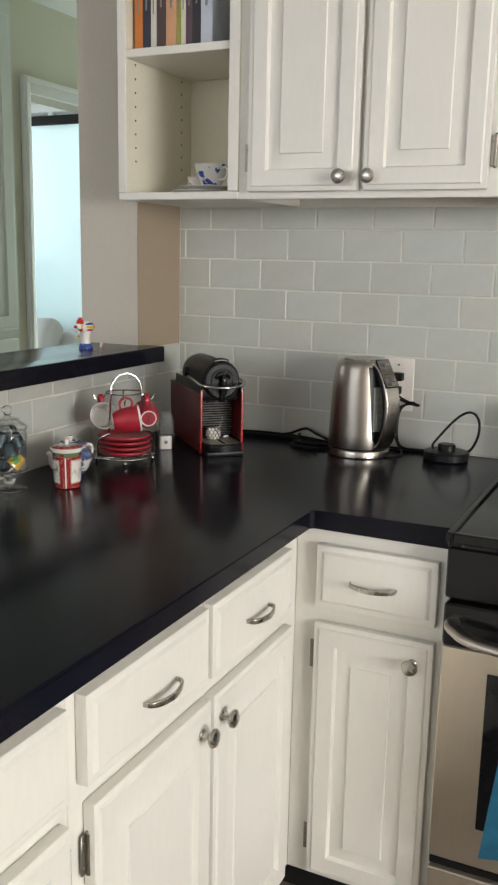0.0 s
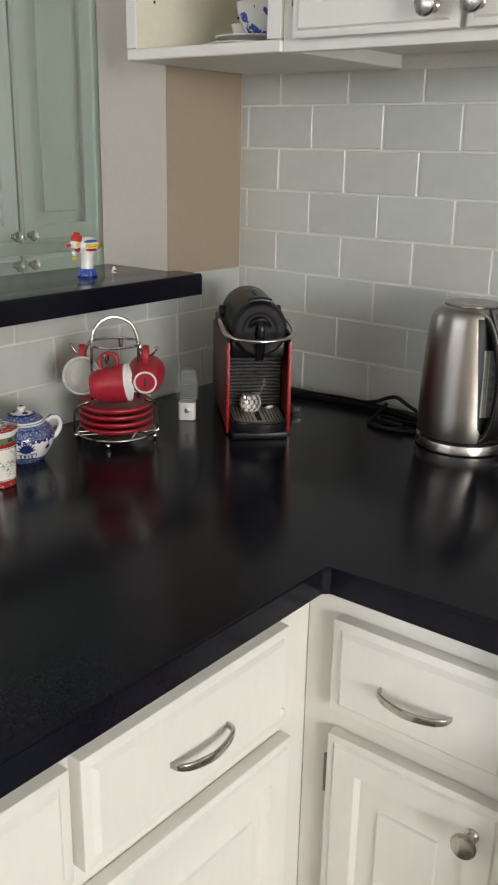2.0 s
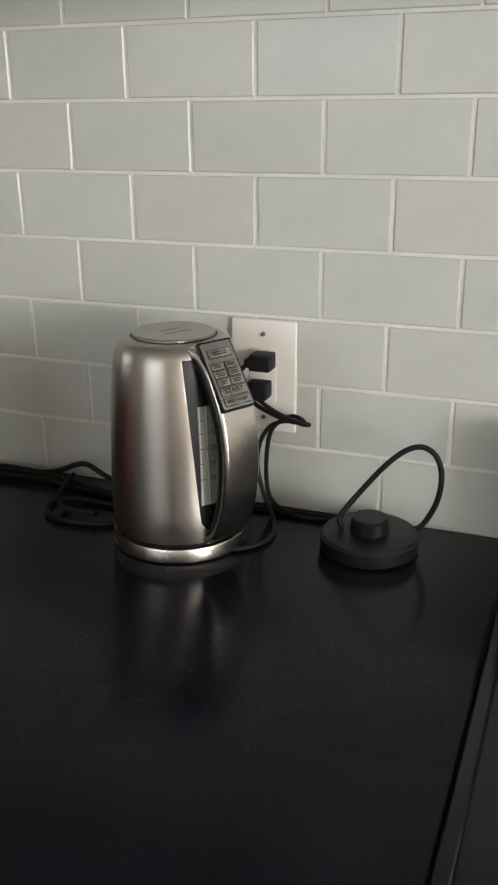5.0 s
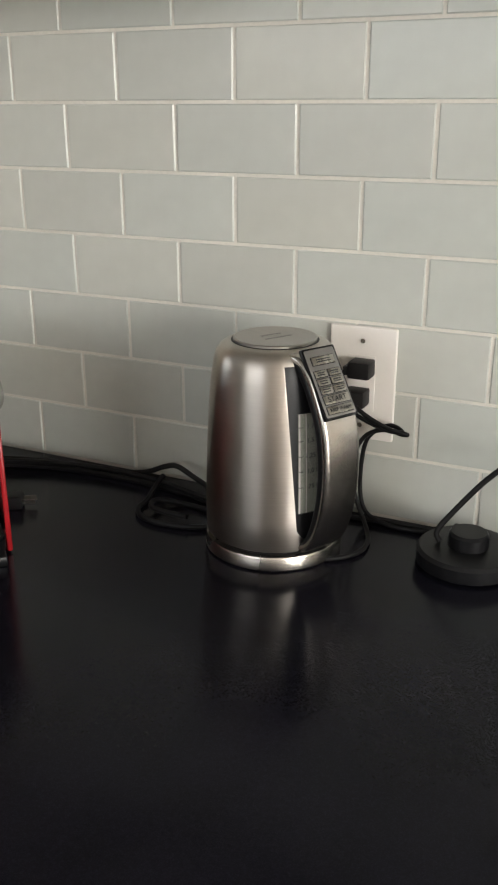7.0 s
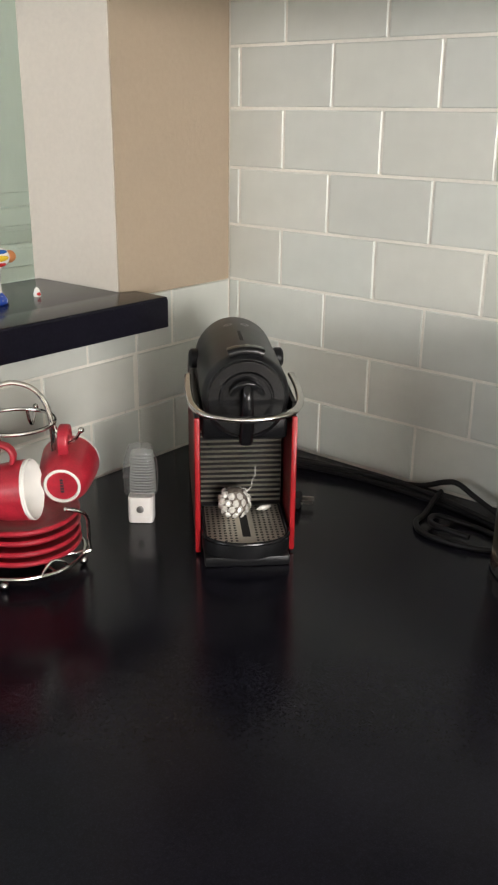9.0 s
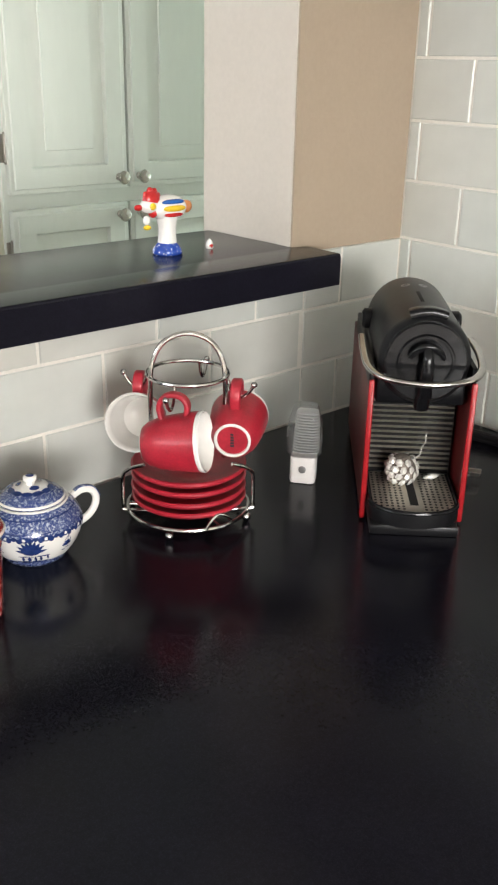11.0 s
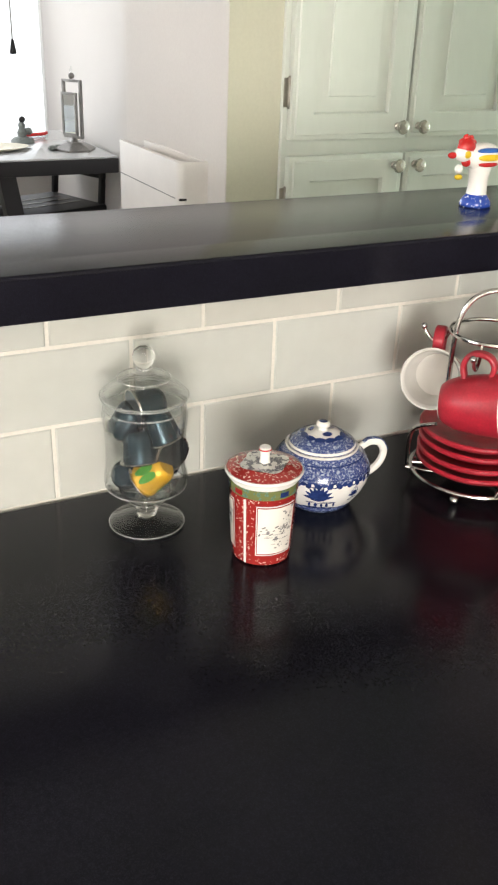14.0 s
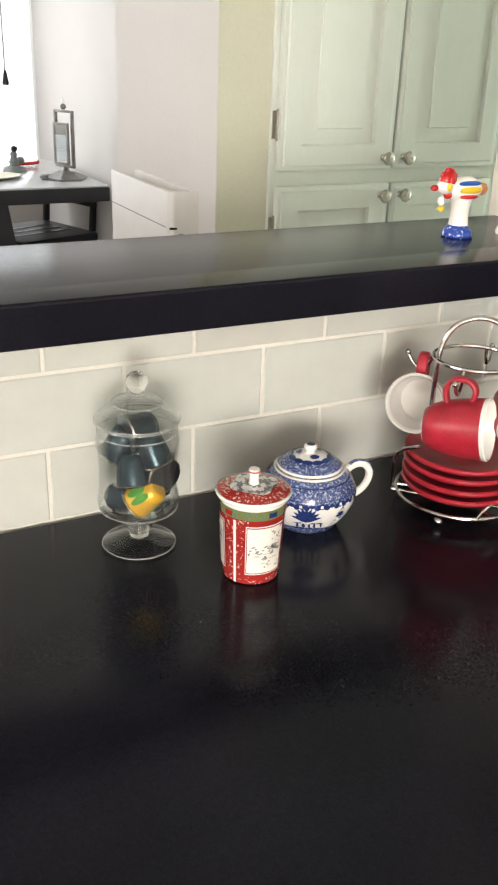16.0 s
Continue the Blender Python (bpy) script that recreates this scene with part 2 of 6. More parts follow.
def thin_glass(name, tint, haze=0.0, rough=0.02):
    """Thin clear ware: see-through, with a gloss that grows to the edge and a little haze."""
    m = bpy.data.materials.new(name)
    m.use_nodes = True
    nt = m.node_tree
    nt.nodes.remove(nt.nodes["Principled BSDF"])
    clear, gloss, milk = nt.nodes.new("ShaderNodeBsdfTransparent"), nt.nodes.new("ShaderNodeBsdfGlossy"), nt.nodes.new("ShaderNodeBsdfDiffuse")
    clear.inputs["Color"].default_value, gloss.inputs["Roughness"].default_value = rgb(*tint), rough
    milk.inputs["Color"].default_value = rgb(0.8, 0.8, 0.8)
    edge, power, scale = nt.nodes.new("ShaderNodeLayerWeight"), nt.nodes.new("ShaderNodeMath"), nt.nodes.new("ShaderNodeMath")
    power.operation, scale.operation = "POWER", "MULTIPLY_ADD"
    power.inputs[1].default_value, scale.inputs[1].default_value, scale.inputs[2].default_value = 3.0, 0.85, 0.014
    nt.links.new(edge.outputs["Facing"], power.inputs[0]), nt.links.new(power.outputs[0], scale.inputs[0])
    a, b = nt.nodes.new("ShaderNodeMixShader"), nt.nodes.new("ShaderNodeMixShader")
    a.inputs["Fac"].default_value = haze
    nt.links.new(clear.outputs[0], a.inputs[1]), nt.links.new(milk.outputs[0], a.inputs[2])
    nt.links.new(scale.outputs[0], b.inputs["Fac"]), nt.links.new(a.outputs[0], b.inputs[1]), nt.links.new(gloss.outputs[0], b.inputs[2])
    nt.links.new(b.outputs[0], nt.nodes["Material Output"].inputs["Surface"])
    return m


GLASS = thin_glass("clear_glass", (0.965, 0.975, 0.97), 0.015)
BALL_GLASS = glass("solid_clear_glass", (0.98, 0.99, 0.98), 0.0, 1.40)
PANE = thin_glass("window_glass", (0.98, 0.98, 0.98))
LENS = thin_glass("ribbed_plastic_lens", (0.93, 0.93, 0.93), 0.07, 0.12)
RIB_LENS = thin_glass("pale_plastic_rib", (0.90, 0.90, 0.90), 0.45, 0.15)
TABLE_GLASS = Mat("white_backed_glass", (0.62, 0.64, 0.66), 0.06).vary(0.03, 3, 60, 0).m


def transferware(name, ground, print_color, density, scale):
    """White glaze with printed ornament: dense bands and looser sprigs."""
    k = Mat(name, ground, 0.16).set("Coat Weight", 0.4)
    n1, n2 = k.noise(scale, 6.0), k.noise(scale * 4, 3.0)
    spots = k.math("MULTIPLY", k.math("GREATER_THAN", n1, density), k.math("GREATER_THAN", n2, 0.40))
    wash = k.ramp(n2, [(0.35, print_color), (0.7, tuple(min(1, c * 2.0 + 0.015) for c in print_color))])
    return k.paint(k.mix(spots, ground, wash)).m


BLUE_DENSE = transferware("dense_blue_print", (0.33, 0.38, 0.50), (0.020, 0.036, 0.125), 0.43, 420)
BLUE_SPARSE = transferware("sparse_blue_print", (0.80, 0.79, 0.77), (0.012, 0.028, 0.17), 0.70, 70)
RED_PRINT = transferware("red_flower_print", (0.33, 0.024, 0.022), (0.50, 0.34, 0.28), 0.605, 400)
BLUE_CUP = transferware("blue_cup_print", (0.80, 0.79, 0.77), (0.02, 0.05, 0.26), 0.56, 45)
GREEN_BAND = transferware("green_gold_band", (0.16, 0.18, 0.065), (0.07, 0.13, 0.09), 0.55, 200)
INK_SCENE = transferware("ink_landscape_print", (0.80, 0.77, 0.70), (0.16, 0.16, 0.16), 0.60, 95)
GREY_PRINT = transferware("grey_scroll_print", (0.66, 0.65, 0.61), (0.10, 0.10, 0.11), 0.53, 170)
BLUE_BASE = transferware("blue_base_print", (0.02, 0.06, 0.34), (0.45, 0.52, 0.68), 0.60, 220)


# ---- mesh helpers ----
def link_mesh(name, bm, mats, parent=None, label="", smooth=35.0, at=None):
    me = bpy.data.meshes.new(name)
    bmesh.ops.recalc_face_normals(bm, faces=bm.faces)
    limit = radians(smooth)
    for f in bm.faces:
        f.smooth = smooth > 0
    for e in bm.edges:
        e.smooth = len(e.link_faces) == 2 and e.calc_face_angle(4.0) < limit
    bm.to_mesh(me)
    bm.free()
    for m in mats if isinstance(mats, (list, tuple)) else [mats]:
        me.materials.append(m)
    ob = new(name, me)
    if parent:
        ob.parent = parent
    if at is not None:
        ob.matrix_basis = at
    if label:
        tagged(ob, label)
    return ob


def part(name, bm, material, parent, label="", smooth=35.0, at=None):
    return link_mesh(name, bm, material, parent, label, smooth, at)


def thing(name, at, label, category, group=""):
    ob = new(name)
    ob.empty_display_size = 0.02
    ob.matrix_basis = at
    return tagged(ob, label, category, group)


def box(lo, hi, bevel=0.0, seg=2, bm=None):
    bm = bm or bmesh.new()
    made = bmesh.ops.create_cube(bm, size=1.0)["verts"]
    for v in made:
        v.co = Vector([lo[i] + (v.co[i] + 0.5) * (hi[i] - lo[i]) for i in range(3)])
    if bevel:
        edges = list({e for v in made for e in v.link_edges})
        bmesh.ops.bevel(bm, geom=edges, offset=bevel, segments=seg, affect="EDGES", profile=0.6)
    return bm


def lathe(profile, seg=40, bm=None, a0=0.0, a1=360.0, mat=0):
    """Turns (radius, height) pairs round z."""
    bm = bm or bmesh.new()
    full = a1 - a0 >= 359.9
    n = seg if full else seg + 1
    rings = []
    for r, z in profile:
        if r < 1e-6:
            rings.append([bm.verts.new((0, 0, z))])
        else:
            rings.append([bm.verts.new((r * math.cos(radians(a0 + (a1 - a0) * i / seg)), r * math.sin(radians(a0 + (a1 - a0) * i / seg)), z)) for i in range(n)])
    for a, b in zip(rings, rings[1:]):
        for i in range(seg):
            j = (i + 1) % n
            q = [a[i % len(a)], a[j % len(a)], b[j % len(b)], b[i % len(b)]]
            q = list(dict.fromkeys(q))
            if len(q) > 2:
                bm.faces.new(q).material_index = mat
    return bm


def smooth_line(points, per=8, closed=False):
    """Catmull-Rom through the points."""
    p = [Vector(q) for q in points]
    out, n = [], len(p)
    for i in range(n if closed else n - 1):
        if closed:
            a, b, c, d = p[i - 1], p[i], p[(i + 1) % n], p[(i + 2) % n]
        else:
            a, b, c, d = p[max(i - 1, 0)], p[i], p[i + 1], p[min(i + 2, n - 1)]
        for k in range(per):
            t = k / per
            out.append(0.5 * (2 * b + (c - a) * t + (2 * a - 5 * b + 4 * c - d) * t * t + (3 * b - a - 3 * c + d) * t ** 3))
    if not closed:
        out.append(p[-1])
    return out


def sweep(line, section, closed=False, up=(0, 0, 1), bm=None, scale=None, mat=0):
    """Carries a section (across, up) along a line; a number is a round wire of that radius."""
    bm = bm or bmesh.new()
    if isinstance(section, (int, float)):
        section = [(section * math.cos(2 * math.pi * i / 10), section * math.sin(2 * math.pi * i / 10)) for i in range(10)]
    n, rings, prev = len(line), [], None
    for i, c in enumerate(line):
        a = line[i - 1] if i or closed else line[0]
        b = line[(i + 1) % n] if i < n - 1 or closed else line[-1]
        t = (b - a).normalized()
        if prev is None:
            u = Vector(up)
            u = (u - t * u.dot(t))
            if u.length < 1e-3:
                u = Vector((1, 0, 0)) - t * t.x
        else:
            u = prev - t * prev.dot(t)
        u.normalize()
        prev = u
        s = t.cross(u)
        k = scale(i / max(1, n - 1)) if scale else 1.0
        rings.append([bm.verts.new(c + s * (x * k) + u * (y * k)) for x, y in section])
    m = len(section)
    for i in range(n if closed else n - 1):
        a, b = rings[i], rings[(i + 1) % n]
        for j in range(m):
            bm.faces.new((a[j], a[(j + 1) % m], b[(j + 1) % m], b[j])).material_index = mat
    if not closed:
        bm.faces.new(rings[0]).material_index = mat
        bm.faces.new(rings[-1]).material_index = mat
    return bm


def rounded(w, h, r, seg=4):
    """A rounded rectangle as (x, y) pairs."""
    out = []
    for cx, cy, a in ((w / 2 - r, h / 2 - r, 0), (-w / 2 + r, h / 2 - r, 90), (-w / 2 + r, -h / 2 + r, 180), (w / 2 - r, -h / 2 + r, 270)):
        out += [(cx + r * math.cos(radians(a + 90 * i / seg)), cy + r * math.sin(radians(a + 90 * i / seg))) for i in range(seg + 1)]
    return out


def prism(outline, z0, z1, bevel=0.0, bm=None):
    bm = bm or bmesh.new()
    lo = [bm.verts.new((x, y, z0)) for x, y in outline]
    hi = [bm.verts.new((x, y, z1)) for x, y in outline]
    n = len(outline)
    faces = [bm.faces.new(lo[::-1]), bm.faces.new(hi)]
    for i in range(n):
        faces.append(bm.faces.new((lo[i], lo[(i + 1) % n], hi[(i + 1) % n], hi[i])))
    if bevel:
        rim = [e for f in faces[:2] for e in f.edges]
        bmesh.ops.bevel(bm, geom=rim, offset=bevel, segments=2, affect="EDGES", profile=0.6)
    return bm


def ball(c, r, bm=None, squash=(1, 1, 1), u=16, v=10, mat=0):
    bm = bm or bmesh.new()
    n0 = len(bm.faces)
    made = bmesh.ops.create_uvsphere(bm, u_segments=u, v_segments=v, radius=r)["verts"]
    for w in made:
        w.co = Vector((w.co.x * squash[0] + c[0], w.co.y * squash[1] + c[1], w.co.z * squash[2] + c[2]))
    bm.faces.ensure_lookup_table()
    for f in bm.faces[n0:]:
        f.material_index = mat
    return bm


def moved(bm, m):
    bmesh.ops.transform(bm, matrix=m, verts=bm.verts)
    return bm


def lettering(body, size, material, parent, at, label=""):
    """Raised print in the built-in font."""
    cu = bpy.data.curves.new("print", "FONT")
    cu.body, cu.size, cu.extrude, cu.align_x, cu.align_y = body, size, size * 0.02, "CENTER", "CENTER"
    tmp = new("print_source", cu)
    bpy.context.view_layer.update()
    me = bpy.data.meshes.new_from_object(tmp.evaluated_get(bpy.context.evaluated_depsgraph_get()))
    bpy.data.objects.remove(tmp)
    me.materials.clear()
    me.materials.append(material)
    ob = new("lettering", me)
    ob.parent, ob.matrix_basis = parent, at
    return tagged(ob, label) if label else ob


def structure(name, bm, mat, label, smooth=0.0):
    return tagged(link_mesh(name, bm, mat, None, "", smooth), label, name.rstrip("_0123456789").split("_")[0], kind="structure")


# ---- the rooms ----
CEILING = 2.34
ROW, COL, GAP = 0.0792, 0.1555, 0.0038
TOP = 0.914

structure("floor", box((-4.7, -4.4, -0.12), (5.8, 4.2, 0.0)), FLOOR, "grey-brown wood-look floor through kitchen and dining room")
structure("ceiling", box((-4.7, -4.4, CEILING), (5.8, 4.2, CEILING + 0.12)), CEIL, "white painted ceiling over all the rooms")

wall_back = structure("wall_back", box((-0.006, 0.0016, 0), (5.6, 0.15, CEILING)), GROUT, "kitchen back wall with grey subway tile backsplash")
wall_stub = structure("wall_stub", box((-0.186, -0.215, 0), (-0.006, 4.05, CEILING), 0.002, 1), WALL, "beige painted wall end beside the raised bar")
half_wall = structure("wall_half", box((-0.15, -3.1, 0), (-0.0016, -0.2155, 1.117)), GROUT, "low tiled wall carrying the raised black bar ledge")
# Thin skin that paints the wall end's kitchen side as shaded beige.
structure("wall_stub_paint", box((-0.0058, -0.2148, 1.1495), (-0.003, 0.0015, CEILING)), BEIGE_SHADED, "kitchen side of the beige wall end, its shade put into the colour")
structure("wall_stub_face", box((-0.0055, -0.2145, 0.80), (-0.0016, 0.0015, 1.149)), GROUT, "grouted strip of backsplash at the wall corner")

structure("wall_pantry_1", box((-1.2, -0.205, 0), (-1.085, 0.675, CEILING)), WALL_GREEN, "pale grey-green wall around the built-in pantry doors")
structure("wall_pantry_2", box((-1.2, 0.675, 1.995), (-1.085, 1.45, CEILING)), WALL_GREEN, "pale grey-green wall above the bedroom doorway")
structure("wall_pantry_3", box((-1.2, 1.45, 0), (-1.085, 4.05, CEILING)), WALL_GREEN, "pale grey-green hall wall past the doorway")
structure("wall_side", box((-1.74, -0.205, 0), (-1.2005, -0.09, CEILING)), WALL_WHITE, "off-white wall at the side of the pantry")
structure("wall_side_skin", box((-1.2, -0.2075, 0), (-1.0855, -0.2055, CEILING)), WALL_WHITE, "off-white paint on the pantry wall's edge")
structure("wall_return", box((-1.74, -0.0895, 0), (-1.64, 0.3, CEILING)), WALL_WHITE, "off-white short return wall in the dining room")
structure("wall_dining", box((-4.5, 0.3005, 0), (-1.201, 0.4, CEILING)), WALL_WHITE, "off-white dining room wall behind the black table")


def wall_with_window(name, axis, at, thick, lo, hi, o0, o1, z0, z1, mat, label):
    """A wall in pieces round one opening. axis: the direction that the wall runs in."""
    bm = bmesh.new()
    for a, b, p, q in ((lo, o0, 0, CEILING), (o1, hi, 0, CEILING), (o0, o1, 0, z0), (o0, o1, z1, CEILING)):
        if axis == "y":
            box((at, a, p), (at + thick, b, q), bm=bm)
        else:
            box((a, at, p), (b, at + thick, q), bm=bm)
    return structure(name, bm, mat, label)


def window_unit(name, axis, at, o0, o1, z0, z1, label):
    """Frame, mullion, sill and panes in an opening."""
    base = thing(name, Matrix(), label, "window")
    tagged(base, kind="structure")

    def bar(nm, a, b, p, q, half=0.03, shift=0.0):
        lo, hi = ((at - half + shift, a, p), (at + half + shift, b, q)) if axis == "y" else ((a, at - half + shift, p), (b, at + half + shift, q))
        return part(nm, box(lo, hi, 0.004), TRIM, base)
    bar("window_frame", o0, o0 + 0.05, z0, z1), bar("window_frame", o1 - 0.05, o1, z0, z1)
    bar("window_frame", o0 + 0.05, o1 - 0.05, z1 - 0.05, z1), bar("window_frame", o0 + 0.05, o1 - 0.05, z0, z0 + 0.05)
    mid = (o0 + o1) / 2
    bar("mullion", mid - 0.02, mid + 0.02, z0 + 0.05, z1 - 0.05, 0.02)
    for a, b in ((o0 + 0.05, mid - 0.02), (mid + 0.02, o1 - 0.05)):
        lo, hi = ((at - 0.003, a, z0 + 0.05), (at + 0.003, b, z1 - 0.05)) if axis == "y" else ((a, at - 0.003, z0 + 0.05), (b, at + 0.003, z1 - 0.05))
        p = part("pane", box(lo, hi), PANE, base)
        p.visible_shadow = False
    return base


wall_with_window("wall_west", "y", -4.62, 0.12, -4.2, 0.42, -2.6, 0.355, 0.60, 2.12, WALL_WHITE, "off-white dining room wall with a wide window")
structure("backdrop", box((-9.02, -7.0, -1.0), (-9.0, 6.0, 6.5)), HAZE, "bright hazy white daylight beyond the dining room window")
window_unit("window_1", "y", -4.56, -2.6, 0.355, 0.60, 2.12, "wide white-framed dining room window in bright daylight")
wall_with_window("wall_east", "y", 5.6, 0.12, -4.2, 0.15, -4.1, -1.9, 0.85, 2.15, WALL, "beige kitchen wall with a window")
window_unit("window_2", "y", 5.66, -4.1, -1.9, 0.85, 2.15, "white-framed kitchen window")
# Unseen window, added where the southern fill lamp needs an opening.
wall_with_window("wall_south", "x", -4.3, 0.1, -4.62, 5.72, -1.6, 1.0, 1.45, 2.27, WALL_WHITE, "off-white unseen wall behind, with an added window for fill light")
window_unit("window_4", "x", -4.25, -1.6, 1.0, 1.45, 2.27, "unseen white-framed window added in the south wall for fill light")
# Opening added out of view for the lamp that brightens the bed.
wall_with_window("wall_bedroom", "y", -4.5, 0.1, 0.4005, 2.5, 0.85, 2.15, 0.85, 2.12, WALL_WHITE, "pale unseen bedroom side wall with an added window")
window_unit("window_5", "y", -4.45, 0.85, 2.15, 0.85, 2.12, "unseen white-framed window added to light the bed")
wall_with_window("wall_north", "x", 2.5, 0.12, -4.5, -1.2, -3.2, -1.6, 0.9, 2.30, WALL_WHITE, "pale bedroom wall with a window")
wall_with_window("wall_hall", "x", 3.95, 0.10, -1.0845, -0.1865, -0.98, -0.28, 0.25, 2.10, WALL_GREEN, "grey-green wall with a glazed opening that ends the hall")
window_unit("window_6", "x", 4.0, -0.98, -0.28, 0.25, 2.10, "tall white-framed window at the end of the hall")
window_unit("window_3", "x", 2.56, -3.2, -1.6, 0.9, 2.30, "bright white-framed bedroom window")

# ---- doorway to the bedroom ----
def door_casing():
    base = thing("door_1", Matrix(), "white moulded door casing round the open bedroom doorway", "doorway")
    tagged(base, kind="structure")
    for y0, y1 in ((0.650, 0.69), (1.435, 1.475)):
        part("casing", box((-1.085, y0, 0), (-1.062, y1, 2.058), 0.006), TRIM, base)
        part("casing_moulding", box((-1.062, y0 + 0.006, 0), (-1.054, y0 + 0.018, 2.053), 0.003), TRIM, base)
    part("casing", box((-1.085, 0.69, 1.995), (-1.062, 1.435, 2.058), 0.006), TRIM, base)
    part("casing_moulding", box((-1.062, 0.67, 2.034), (-1.054, 1.455, 2.050), 0.003), TRIM, base)
    part("jamb", box((-1.205, 0.6755, 0), (-1.0855, 0.692, 1.994)), TRIM, base)
    part("jamb", box((-1.205, 1.433, 0), (-1.0855, 1.4495, 1.994)), TRIM, base)


door_casing()


# ---- worktop and bar ledge ----
def slab(name, outline, z0, z1, label, category, edge, bevel=0.006):
    bm = prism(outline, z0, z1)
    bmesh.ops.bevel(bm, geom=[e for e in bm.edges if min(v.co.z for v in e.verts) > z1 - 1e-5], offset=bevel, segments=4, affect="EDGES", profile=0.5)
    base = thing(name, Matrix(), label, category)
    part("slab", bm, COUNTER, base, "", 40)
    for a, b in zip(outline, outline[1:]):
        if edge(a, b):
            d = (Vector((*b, 0)) - Vector((*a, 0))).normalized()
            nrm = Vector((d.y, -d.x, 0)) * 0.0012
            q = [a, b, (b[0] + nrm.x, b[1] + nrm.y), (a[0] + nrm.x, a[1] + nrm.y)]
            part("edge_band", prism(q, z0 + 0.0005, z1 - bevel - 0.001), COUNTER, base, "black laminate edge band", 20)
    return base


slab("worktop", [(0.0, -3.05), (0.678, -3.05), (0.678, -0.670), (0.686, -0.662), (0.955, -0.662), (0.955, 0.0), (0.0, 0.0)], 0.875, TOP,
     "L-shaped glossy black-brown laminate kitchen worktop", "worktop", lambda a, b: min(a[0], b[0]) > 0.5 and max(a[1], b[1]) < -0.3)
slab("bar_ledge", [(-0.17, -3.05), (0.06, -3.05), (0.06, -0.19), (0.0005, -0.19), (0.0005, -0.2165), (-0.17, -0.2165)], 1.1175, 1.158,
     "raised black bar ledge above the tiled half wall", "ledge", lambda a, b: min(a[0], b[0]) > 0.05, 0.003)


# ---- cabinets ----
def panel_bm(w, h, t=0.019, rail=0.046, raised=True, field=0.029):
    """A raised-panel front in the xz plane, its face towards -y, its lower left corner at the origin."""
    bm = box((0, -t, 0), (w, 0, h), 0.003)
    bm.faces.ensure_lookup_table()
    front = [f for f in bm.faces if f.normal.y < -0.99 and f.calc_area() > w * h * 0.5]
    steps = ((0.007, 0), (0.003, 0.003), (rail - 0.014, 0), (0.004, -0.010), (0.0015, 0), (field, 0.0065), (0.002, 0.003)) if raised else ((0.009, 0), (0.006, 0.005))
    for thick, rise in steps:
        bmesh.ops.inset_region(bm, faces=front, thickness=thick, depth=rise, use_even_offset=True)
    return bm


def knob_bm():
    """A mushroom knob that points to -y."""
    return moved(lathe([(0, 0), (0.009, 0), (0.009, 0.002), (0.0055, 0.005), (0.0055, 0.013), (0.011, 0.017), (0.0155, 0.021), (0.016, 0.024), (0.014, 0.0275), (0.008, 0.0295), (0, 0.030)], 24), pose(0, 0, 0, 90))


def pull_bm():
    """A bow pull along x that points to -y."""
    line = smooth_line([(-0.046, 0.0, 0), (-0.0425, -0.011, 0), (-0.028, -0.019, -0.001), (0, -0.0235, -0.002), (0.028, -0.019, -0.001), (0.0425, -0.011, 0), (0.046, 0.0, 0)], 5)
    return sweep(line, rounded(0.0095, 0.0042, 0.0018, 3), up=(0, -1, 0), scale=lambda t: 0.75 + 0.45 * math.sin(math.pi * t))


def hinge_bm():
    bm = box((-0.007, -0.003, -0.03), (0.006, 0, 0.03), 0.001, 1)
    bm2 = sweep([Vector((0.006, -0.004, -0.027)), Vector((0.006, -0.004, 0.027))], 0.004, up=(1, 0, 0), bm=bm)
    for z in (-0.029, 0.029):
        ball((0.006, -0.004, z), 0.0044, bm2, (1, 1, 1.3), 10, 7)
    for z in (-0.018, 0.018):
        ball((-0.002, -0.0032, z), 0.0022, bm2, (1, 0.5, 1), 8, 6)
    return bm2


def cabinet(name, at, width, z0, z1, depth, fronts, label, category="cabinet", paint=CREAM, group="", recess=0.0):
    """A cabinet whose face is the plane y = 0 of its own frame. fronts: (kind, x, z, w, h, pull x, pull z, hinge side)."""
    base = thing(name, at, label, category, group)
    body = box((0, 0.0, z0), (width, 0.018, z1), 0.001, 1)
    box((0.001, 0.0185, z0 + recess), (width - 0.001, depth, z1), bm=body)
    if recess:
        box((0.001, 0.0185, z0), (0.018, depth, z0 + recess - 0.0005), bm=body)
        box((width - 0.018, 0.0185, z0), (width - 0.001, depth, z0 + recess - 0.0005), bm=body)
    part("body", body, paint, base, "", 20)
    for kind, x, z, w, h, px, pz, side in fronts:
        nm = "drawer_front" if kind == "drawer" else "door"
        f = part(nm, panel_bm(w, h, raised=kind != "drawer"), paint, base, "", 20, pose(x, -0.001, z))
        if kind == "drawer":
            if px is not None:
                part("handle", pull_bm(), NICKEL, f, "satin nickel bow handle", 40, pose(px - x, -0.024, pz - z))
        else:
            if px is not None:
                part("knob", knob_bm(), NICKEL, f, "satin nickel knob", 40, pose(px - x, -0.022, pz - z))
            for k in (0.075, h - 0.075):
                hx = -0.005 if side == "l" else w + 0.005
                part("hinge", hinge_bm(), HINGE, f, "nickel hinge", 40, pose(hx, -0.003, k, 0, 0, 0 if side == "l" else 180) if side == "l" else pose(hx, -0.001, k))
    return base


# the peninsula's fronts look to +x: its own x runs along world y
def along_y(y, x=0.643):
    return pose(x, y, 0, 0, 0, 90)


